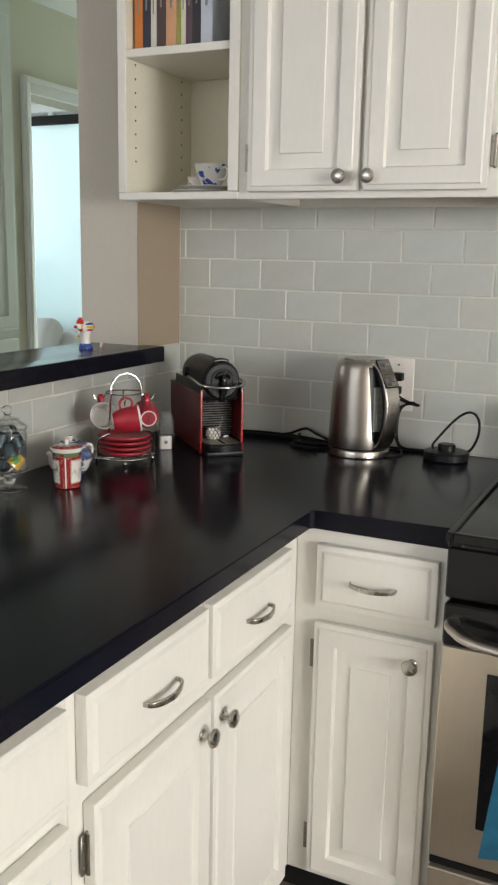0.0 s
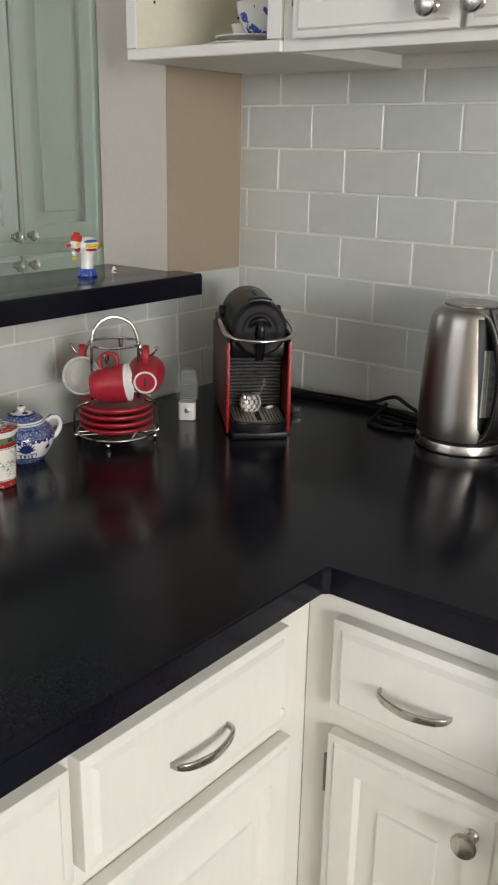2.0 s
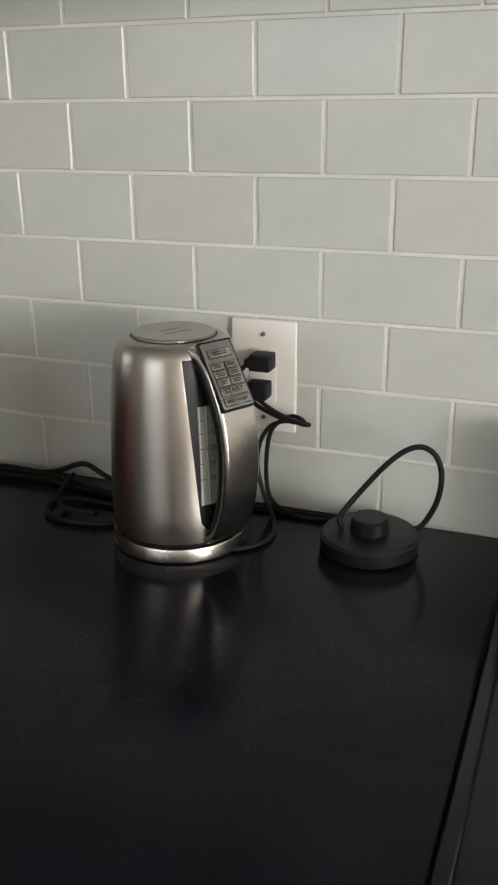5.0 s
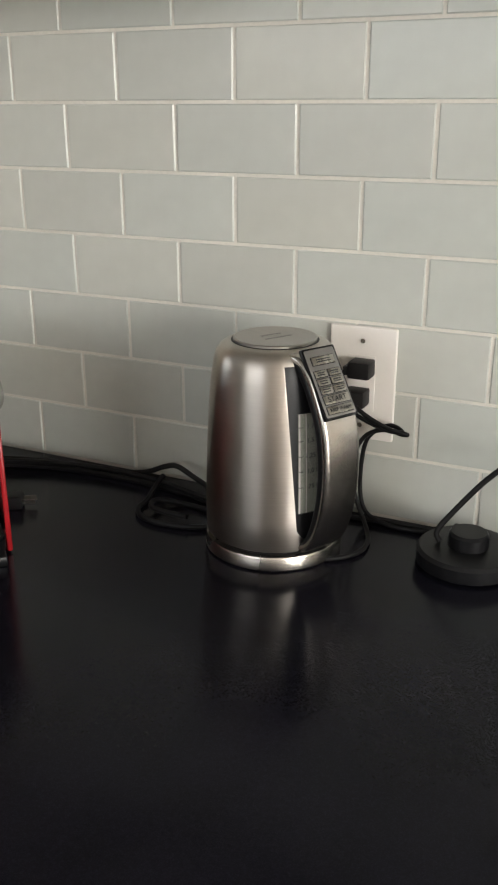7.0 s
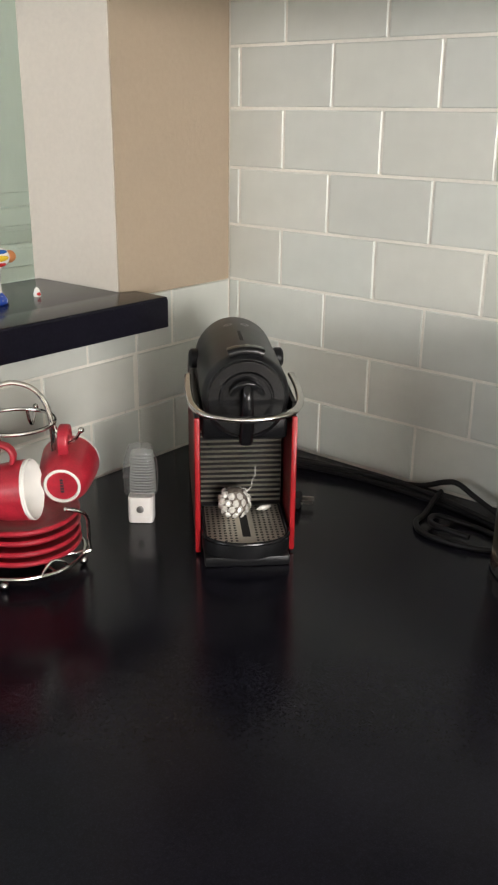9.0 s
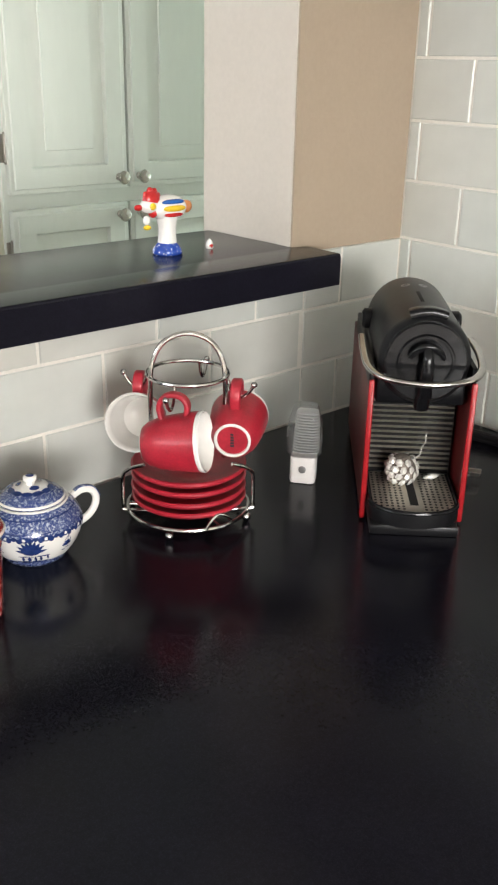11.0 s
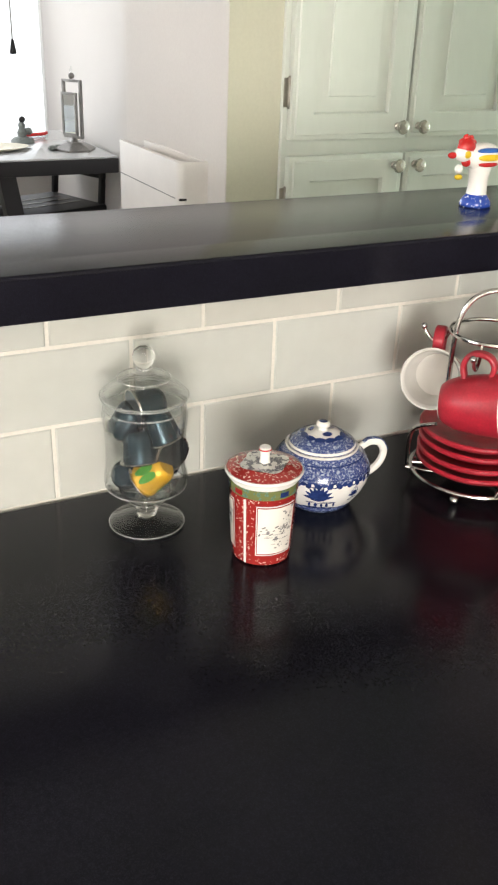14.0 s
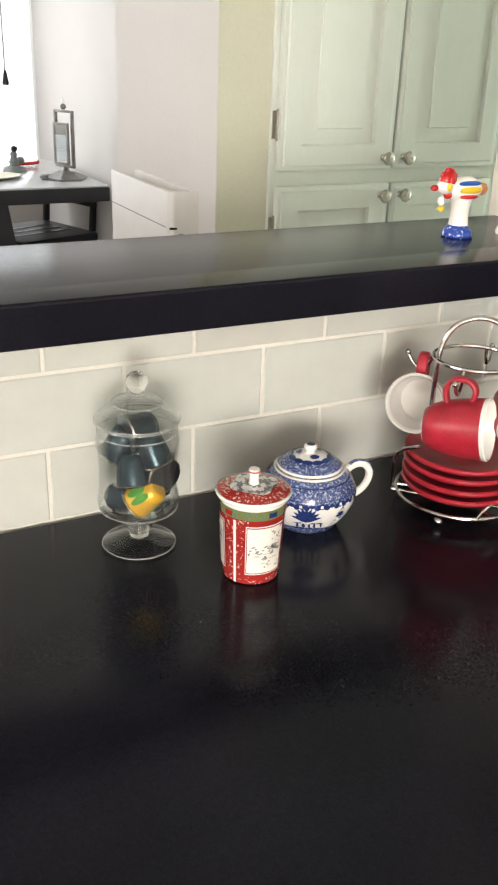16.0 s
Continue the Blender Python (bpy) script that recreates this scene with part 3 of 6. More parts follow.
cabinet("base_cabinet", along_y(-1.405), 0.7635, 0.10, 0.8735, 0.60,
        [("drawer", 0.017, 0.715, 0.333, 0.130, 0.190, 0.775, ""), ("drawer", 0.363, 0.715, 0.331, 0.130, 0.525, 0.775, ""),
         ("door", 0.030, 0.115, 0.331, 0.567, 0.321, 0.638, "l"), ("door", 0.372, 0.115, 0.334, 0.567, 0.392, 0.638, "r")],
        "cream painted base cabinet with two drawers and two panelled doors", group="base cabinets")
cabinet("base_cabinet", along_y(-2.20), 0.794, 0.10, 0.8735, 0.60,
        [("drawer", 0.03, 0.715, 0.362, 0.130, None, None, ""), ("drawer", 0.412, 0.715, 0.362, 0.130, None, None, ""),
         ("door", 0.03, 0.115, 0.362, 0.567, 0.372, 0.638, "l"), ("door", 0.412, 0.115, 0.362, 0.567, 0.43, 0.638, "r")],
        "cream painted base cabinet with plain false drawer fronts", group="base cabinets")
cabinet("base_cabinet", along_y(-3.0), 0.799, 0.10, 0.8735, 0.60,
        [("drawer", 0.03, 0.715, 0.362, 0.130, 0.21, 0.775, ""), ("drawer", 0.412, 0.715, 0.362, 0.130, 0.59, 0.775, ""),
         ("door", 0.03, 0.115, 0.362, 0.567, 0.372, 0.638, "l"), ("door", 0.412, 0.115, 0.362, 0.567, 0.43, 0.638, "r")],
        "cream painted base cabinet with drawers at the peninsula's end", group="base cabinets")
tagged(link_mesh("bumper", moved(lathe([(0, 0), (0.0052, 0), (0.0050, 0.0014), (0.0035, 0.0022), (0, 0.0024)], 20), pose(0.6672, -0.7283, 0.7339, 0, 90)), CREAM, None, "", 50), "small round cream bumper stuck on a drawer front", "bumper")
# Toe kicks are coloured near-black for the shade below the fronts.
structure("baseboard_1", box((0.05, -3.0, 0), (0.57, -0.58, 0.0995)), DARK, "recessed toe kick under the peninsula cabinets, its shade painted near-black")
cabinet("base_cabinet", pose(0.6435, -0.643, 0), 0.310, 0.10, 0.8735, 0.60,
        [("drawer", 0.050, 0.715, 0.243, 0.130, 0.170, 0.778, ""), ("door", 0.050, 0.115, 0.243, 0.567, 0.255, 0.638, "l")],
        "narrow cream painted base cabinet between corner and stove", group="base cabinets")
structure("baseboard_2", box((0.575, -0.575, 0), (0.953, -0.02, 0.0995)), DARK, "recessed toe kick beside the stove, its shade painted near-black")


# ---- upper cabinets ----
def open_shelf():
    base = thing("open_shelf", Matrix(), "cream open wall shelf unit with books above and crockery below", "shelf")
    y0, y1, x0, x1, z0, z1 = -0.33, -0.001, 0.018, 0.342, 1.525, 2.335
    left = box((x0, y0, z0 + 0.0185), (x0 + 0.018, y1, z1), 0.0015, 1)
    part("side_panel", left, CREAM_IN, base)
    part("side_panel", box((x1 - 0.020, y0, z0 + 0.0185), (x1, y1, z1), 0.0015, 1), CREAM_IN, base)
    part("bottom_panel", box((x0 - 0.001, y0 - 0.003, z0), (x1, y1, z0 + 0.018), 0.002, 1), CREAM, base)
    part("shelf_board", box((x0 + 0.0185, y0 + 0.004, 1.853), (x1 - 0.0205, y1 - 0.008, 1.872), 0.0015, 1), CREAM, base)
    part("back_panel", box((x0 + 0.0185, y1 - 0.0075, z0 + 0.0185), (x1 - 0.0205, y1, z1), 0), CREAM_IN, base)
    part("face_stile", box((x0 - 0.001, y0 - 0.004, z0 + 0.0185), (x0 + 0.022, y0 - 0.0005, z1), 0.001, 1), CREAM, base)
    part("face_stile", box((x1 - 0.026, y0 - 0.004, z0 + 0.0185), (x1, y0 - 0.0005, z1), 0.001, 1), CREAM, base)
    for i in range(9):
        for y in (-0.285, -0.06):
            part("peg_hole", moved(lathe([(0, 0), (0.0026, 0), (0.0026, 0.0006), (0, 0.0006)], 10), pose(x0 + 0.0181, y, 1.62 + 0.032 * i, 0, 90)), DARK, base)
    return base


open_shelf()
cabinet("wall_cabinet", pose(0.3425, -0.328, 0), 0.600, 1.525, 2.335, 0.325,
        [("door", 0.030, 1.540, 0.262, 0.79, 0.258, 1.568, "l"), ("door", 0.304, 1.540, 0.264, 0.79, 0.322, 1.568, "r")],
        "cream wall cabinet with two raised-panel doors", group="wall cabinets", recess=0.022)
cabinet("wall_cabinet", pose(0.943, -0.328, 0), 0.78, 1.525, 2.335, 0.325,
        [("door", 0.030, 1.540, 0.352, 0.79, 0.352, 1.568, "l"), ("door", 0.398, 1.540, 0.352, 0.79, 0.425, 1.568, "r")],
        "cream wall cabinet above the stove", group="wall cabinets", recess=0.022)


# ---- pantry ----
def pantry():
    m = pose(-1.0845, -0.205, 0, 0, 0, 90)
    base = thing("pantry_cupboard", m, "pale green-white built-in pantry with four raised-panel doors", "cupboard")
    part("face_frame", box((0.126, -0.012, 0.0), (0.80, 0.0, 2.30), 0.002, 1), PANTRY, base, "", 20)
    for x, w, kx, side in ((0.138, 0.310, 0.284, "l"), (0.454, 0.312, 0.027, "r")):
        for z, h, kz in ((1.096, 1.15, 0.026), (0.14, 0.922, 0.895)):
            f = part("door", panel_bm(w, h, rail=0.056, field=0.031), PANTRY, base, "", 20, pose(x, -0.013, z))
            part("knob", knob_bm(), NICKEL, f, "satin nickel knob", 40, pose(kx, -0.022, kz))
            for k in (0.10, h - 0.10):
                part("hinge", hinge_bm(), HINGE, f, "nickel hinge", 40, pose(-0.006 if side == "l" else w + 0.001, -0.002, k))
    return base


pantry()


# ---- stove ----
def stove():
    base = thing("stove", pose(0.958, -0.66, 0), "black and stainless freestanding electric stove", "stove")
    w = 0.758
    part("body", box((0, 0.0, 0.02), (w, 0.63, 0.893), 0.003), BLACK, base)
    part("cooktop", box((0.0, -0.045, 0.8935), (w, 0.60, 0.915), 0.006, 3), OVEN_GLASS, base, "glossy black glass cooktop")
    part("cooktop_rim", box((-0.003, -0.048, 0.902), (0.010, 0.60, 0.921), 0.004, 3), BLACK_GLOSS, base)
    part("cooktop_rim", box((0.0105, -0.048, 0.902), (w, -0.034, 0.921), 0.004, 3), BLACK_GLOSS, base)
    for x, y, r in ((0.2, 0.13, 0.11), (0.56, 0.13, 0.085), (0.2, 0.42, 0.085), (0.56, 0.42, 0.11)):
        part("burner_ring", moved(lathe([(r - 0.003, 0), (r - 0.003, 0.0006), (r, 0.0006), (r, 0)], 40), pose(x, y, 0.9151)), GREY_BTN, base)
    part("front_panel", box((0, -0.040, 0.795), (w, -0.0005, 0.893), 0.008, 3), BLACK_GLOSS, base, "glossy black curved front panel")
    door = part("oven_door", box((0.002, -0.045, 0.272), (w - 0.002, -0.0005, 0.706), 0.006, 3), STAINLESS, base, "stainless oven door")
    part("door_top", box((0.002, -0.050, 0.7065), (w - 0.002, -0.0005, 0.790), 0.010, 3), BLACK_GLOSS, door)
    part("window", box((0.088, -0.0485, 0.355), (w - 0.088, -0.0452, 0.668), 0.0015, 2), OVEN_GLASS, door, "black oven window")
    line = smooth_line([(0.022, -0.050, 0.757), (0.030, -0.080, 0.754), (0.10, -0.098, 0.740), (w / 2, -0.105, 0.733), (w - 0.10, -0.098, 0.740), (w - 0.030, -0.080, 0.754), (w - 0.022, -0.050, 0.757)], 7)
    part("handle", sweep(line, rounded(0.026, 0.016, 0.007), up=(0, 0, 1)), STEEL, door, "curved steel handle")
    part("drawer", box((0.002, -0.042, 0.075), (w - 0.002, -0.0005, 0.245), 0.006, 3), STAINLESS, base, "stainless storage drawer")
    part("drawer_lip", box((0.002, -0.030, 0.2455), (w - 0.002, -0.0005, 0.2715), 0.003), BLACK, base)
    part("backguard", box((0, 0.6005, 0.8935), (w, 0.65, 1.06), 0.008, 3), BLACK_GLOSS, base)
    for x in (0.05, w - 0.05):
        part("foot", moved(lathe([(0, 0), (0.018, 0), (0.016, 0.0195), (0, 0.0195)], 14), pose(x, 0.05, 0)), BLACK, base)


stove()


def dish_towel():
    bm = bmesh.new()
    rows, cols = 10, 8
    grid = []
    for i in range(rows + 1):
        z = 0.752 - 0.40 * i / rows
        k = 0.75 + 0.30 * i / rows
        grid.append([bm.verts.new((1.225 + (j / cols - 0.5) * 0.30 * k, -0.781 - 0.008 * math.sin(j * 1.7 + i * 0.25), z)) for j in range(cols + 1)])
    back = [bm.verts.new((v.co.x, -0.752, 0.765)) for v in grid[0]]
    grid.insert(0, back)
    for a, b in zip(grid, grid[1:]):
        for j in range(cols):
            bm.faces.new((a[j], a[j + 1], b[j + 1], b[j]))
    bmesh.ops.solidify(bm, geom=bm.faces[:], thickness=0.003)
    return tagged(link_mesh("dish_towel", bm, BLUE_CLOTH, None, "", 60), "blue cotton dish towel hung over the oven handle", "towel")


dish_towel()


# ---- kettle ----
def kettle():
    at = pose(0.590, -0.118, TOP, 0, 0, -29) @ Matrix.Diagonal((1, 1, 0.97, 1))
    base = thing("electric_kettle", at, "brushed stainless steel electric kettle with push buttons on its handle", "kettle")
    part("base_ring", lathe([(0, 0), (0.074, 0), (0.0775, 0.002), (0.0775, 0.0155), (0.0765, 0.0175), (0, 0.018)], 56), STEEL_SMOOTH, base)
    part("base_gap", lathe([(0.0690, 0.0181), (0.0690, 0.0225)], 56), BLACK, base)
    body = [(0, 0.0232), (0.0752, 0.0232), (0.0765, 0.0255), (0.0765, 0.06), (0.0755, 0.10), (0.0738, 0.14), (0.0712, 0.18), (0.0685, 0.208), (0.0660, 0.225), (0.0635, 0.2335), (0.0595, 0.2400), (0.0540, 0.2438), (0.0475, 0.2455), (0, 0.2455)]
    part("body", lathe(body, 72), STEEL, base)
    lid = part("lid", lathe([(0, 0.2456), (0.0450, 0.2456), (0.0450, 0.2482), (0.0436, 0.2492), (0.0395, 0.2486), (0, 0.2488)], 56), STEEL_LID, base, "brushed steel flat lid")
    part("lid_gap", lathe([(0.0451, 0.2456), (0.0460, 0.2462), (0.0472, 0.2457)], 56), BLACK, lid)
    for x, w in ((-0.008, 0.026), (0.006, 0.034)):
        part("lid_mark", box((x - 0.0012, -w / 2, 0.2489), (x + 0.0012, w / 2, 0.2492)), GREY_BTN, lid)

    def on_body(z):
        for (r0, z0), (r1, z1) in zip(body[1:], body[2:]):
            if z0 <= z <= z1:
                return r0 + (r1 - r0) * (z - z0) / (z1 - z0)
        return 0.055
    # the black recess behind the handle, with the water gauge
    def left_edge(z):
        """The recess narrows towards the foot and is rounded off there."""
        low = max(0.0, (0.050 - z) / 0.018)
        return -29.0 + 11.0 * (0.232 - z) / 0.2 + 14.0 * low * low
    zs = [0.032 + 0.2 * i / 24 for i in range(25)]
    bm, rim = bmesh.new(), bmesh.new()

    def skin(target, first, last, out, n):
        rows = [[target.verts.new(((on_body(z) + out) * math.cos(radians(first(z) + (last(z) - first(z)) * i / n)), (on_body(z) + out) * math.sin(radians(first(z) + (last(z) - first(z)) * i / n)), z)) for i in range(n + 1)] for z in zs]
        for p, q in zip(rows, rows[1:]):
            for i in range(n):
                target.faces.new((p[i], p[i + 1], q[i + 1], q[i]))
    skin(bm, left_edge, lambda z: 24.0, 0.0008, 14)
    skin(rim, lambda z: left_edge(z) - 1.1, left_edge, 0.0012, 2)
    recess = part("recess", bm, BLACK, base, "black recess behind the handle")
    part("recess_rim", rim, STEEL, recess, "bright steel lip round the recess")
    gz = [0.070 + 0.112 * i / 8 for i in range(9)]
    gauge = part("water_gauge", lathe([(on_body(z) + 0.0030, z) for z in gz], 8, a0=-18, a1=12), LENS, base, "clear water gauge with litre marks")
    part("gauge_back", lathe([(on_body(z) + 0.0013, z) for z in gz], 8, a0=-18, a1=12), GAUGE, gauge)
    for a0, a1 in ((-17.4, -16.4), (-11.6, -10.9), (8.4, 9.6)):
        part("gauge_tube", lathe([(on_body(z) + 0.0020, z) for z in gz], 2, a0=a0, a1=a1), IVORY, gauge, "pale upright edge of the gauge tube")
    for word, z in (("1.7 L", 0.168), ("1.5 L", 0.153), ("1.25 L", 0.136), ("1.0 L", 0.119), (".75 L", 0.101)):
        r = on_body(z) + 0.0034
        m = pose(0, 0, 0, 0, 0, -6) @ pose(r, 0, z, 90, 0, 90)
        lettering(word, 0.0076, INK, gauge, m)
        part("gauge_mark", moved(box((-0.0035, -0.0004, 0), (0.0035, 0.0004, 0.0003)), pose(0, 0, 0, 0, 0, -17) @ pose(r, 0, z, 90, 0, 90)), INK, gauge)

    for k in range(6):
        part("embossed_mark", lathe([(on_body(z) + 0.0003, z) for z in (0.0455, 0.0505 + 0.0008 * (k % 2))], 3, a0=-94 + 2.8 * k, a1=-92.2 + 2.8 * k), STEEL_LID, base)

    # handle: from the lid's rim over a sloping key panel, down and back to the foot
    pts = [(0.050, 0, 0.2385), (0.064, 0, 0.238), (0.080, 0, 0.226), (0.0945, 0, 0.203), (0.1050, 0, 0.178), (0.1105, 0, 0.150), (0.1115, 0, 0.118), (0.1075, 0, 0.085), (0.0985, 0, 0.055), (0.087, 0, 0.036), (0.074, 0, 0.027)]
    line = smooth_line(pts, 6)
    strap = part("handle", sweep(line, rounded(0.045, 0.0095, 0.0040), up=(1, 0, 0.6)), STEEL_SMOOTH, base, "curved brushed steel handle")
    inner = smooth_line([(x - 0.0080, y, z - 0.004) for x, y, z in pts], 6)
    part("handle_liner", sweep(inner, rounded(0.043, 0.0105, 0.004), up=(1, 0, 0.6)), BLACK, strap, "black plastic handle lining")
    # the panel of buttons lies on the slope between two points of the handle
    a, b = Vector((0.069, 0, 0.2405)), Vector((0.1045, 0, 0.1860))
    d = (b - a).normalized()
    nrm = Vector((-d.z, 0, d.x))
    nrm = nrm if nrm.x > 0 else -nrm
    side = Vector((0, 1, 0))
    mid = (a + b) / 2 + nrm * 0.0070
    m = Matrix.Translation(mid) @ Matrix(((side.x, -d.x, nrm.x, 0), (side.y, -d.y, nrm.y, 0), (side.z, -d.z, nrm.z, 0), (0, 0, 0, 1)))
    panel = part("key_panel", box((-0.0198, -0.034, -0.004), (0.0198, 0.040, 0.0), 0.002), GREY_BTN, strap, "dark grey metallic key panel", 35, m)
    part("panel_rim", box((-0.0214, -0.0360, -0.0055), (0.0214, 0.0418, -0.0004), 0.002), BLACK_GLOSS, panel, "black rim round the keys")

    def key(x, y, w, h, word="", size=0.004):
        k = part("button", box((x - w / 2, y - h / 2, 0.0002), (x + w / 2, y + h / 2, 0.0016), 0.0006), NICKEL, panel, "steel-grey button")
        part("button_gap", box((x - w / 2 - 0.0006, y - h / 2 - 0.0006, 0.0001), (x + w / 2 + 0.0006, y + h / 2 + 0.0006, 0.0004)), BLACK, panel)
        if word:
            lettering(word, size, INK, panel, pose(x, y, 0.0020))
        else:
            for q in (-0.0011, 0.0013):
                part("print_bar", box((x - w * 0.32, y + q - 0.0005, 0.0017), (x + w * 0.32, y + q + 0.0005, 0.0019)), INK, panel)
        return k
    key(0, 0.0265, 0.028, 0.0085)
    for i, y in enumerate((0.0125, 0.0035, -0.0055)):
        key(-0.0086, y, 0.0145, 0.0070), key(0.0086, y, 0.0145, 0.0070)
    key(0, -0.0155, 0.032, 0.0088, "START", 0.0080)
    key(0, -0.0265, 0.032, 0.0078, "KEEP WARM", 0.0048)
    return base


kettle()


# ---- outlet, plugs, cords ----
def outlet():
    base = thing("wall_outlet", pose(0.651, 0.0, 1.081), "white duplex wall outlet plate on the tiles", "outlet")
    part("plate", box((-0.0405, -0.006, -0.069), (0.0405, -0.0006, 0.067), 0.003, 3), IVORY, base)
    part("insert", box((-0.0165, -0.0078, -0.0335), (0.0165, -0.0061, 0.0335), 0.0008), IVORY, base)
    for z in (0.050, -0.052):
        part("screw", moved(lathe([(0, 0), (0.003, 0), (0.0028, 0.001), (0, 0.0012)], 12), pose(0, -0.0061, z, 90)), NICKEL, base)


outlet()


def plug(x, z, label):
    base = thing("power_plug", pose(x, -0.008, z), label, "plug", "plugs in the outlet")
    part("plug_body", box((-0.013, -0.026, -0.010), (0.013, 0.0, 0.010), 0.003, 2), RUBBER, base)
    part("strain_relief", box((-0.019, -0.024, -0.007), (-0.0132, -0.010, 0.004), 0.002, 2), RUBBER, base)
    return base


upper_plug = plug(0.655, 1.102, "square black power plug in the upper socket")
lower_plug = plug(0.650, 1.067, "square black power plug in the lower socket")


def cord(points, owner, r=0.0027, per=10):
    return part("cord", sweep(smooth_line(points, per), r), RUBBER, owner, "black rubber power cord", 60, owner.matrix_basis.inverted())


C = TOP + 0.0032
cord([(0.640, -0.024, 1.100), (0.630, -0.030, 1.088), (0.640, -0.035, 1.072), (0.668, -0.036, 1.052), (0.695, -0.036, 1.040), (0.710, -0.034, 1.037), (0.716, -0.030, 1.034), (0.708, -0.026, 1.032), (0.690, -0.024, 1.034), (0.668, -0.025, 1.026), (0.655, -0.028, 1.005), (0.652, -0.030, 0.975), (0.660, -0.034, 0.945), (0.674, -0.045, 0.925), (0.684, -0.060, C), (0.692, -0.085, C), (0.690, -0.112, C), (0.672, -0.135, C), (0.640, -0.150, C)],
     upper_plug)
cord([(0.634, -0.022, 1.062), (0.655, -0.032, 1.050), (0.690, -0.031, 1.0365), (0.708, -0.024, 1.0345), (0.690, -0.018, 1.0375), (0.664, -0.016, 1.015), (0.658, -0.016, 0.96), (0.668, -0.020, 0.925), (0.700, -0.030, C), (0.735, -0.030, C), (0.757, -0.022, C + 0.004), (0.775, -0.028, C + 0.010), (0.782, -0.040, 0.938), (0.790, -0.056, 0.944)],
     lower_plug)
cord([(0.60, -0.028, C), (0.65, -0.026, C), (0.70, -0.022, C), (0.74, -0.018, C), (0.79, -0.016, C)], lower_plug)


def power_base():
    base = thing("kettle_base", pose(0.804, -0.079, TOP), "round black plastic cord base lying on the worktop", "appliance base")
    part("disc", lathe([(0, 0), (0.050, 0), (0.055, 0.003), (0.055, 0.017), (0.052, 0.021), (0.030, 0.0225), (0, 0.0225)], 44), BLACK, base)
    part("hub", lathe([(0.022, 0.0226), (0.0215, 0.036), (0.019, 0.039), (0, 0.039)], 28), BLACK, base)
    arch = smooth_line([(-0.030, -0.006, 0.024), (-0.034, -0.004, 0.034), (-0.020, 0.004, 0.056), (0.008, 0.016, 0.092), (0.030, 0.024, 0.112), (0.048, 0.029, 0.117), (0.063, 0.032, 0.107), (0.070, 0.033, 0.084), (0.067, 0.032, 0.054), (0.055, 0.030, 0.027), (0.045, 0.026, 0.018)], 8)
    part("cord_arch", sweep(arch, 0.0032), RUBBER, base, "black cord arched over the base", 60)


power_base()

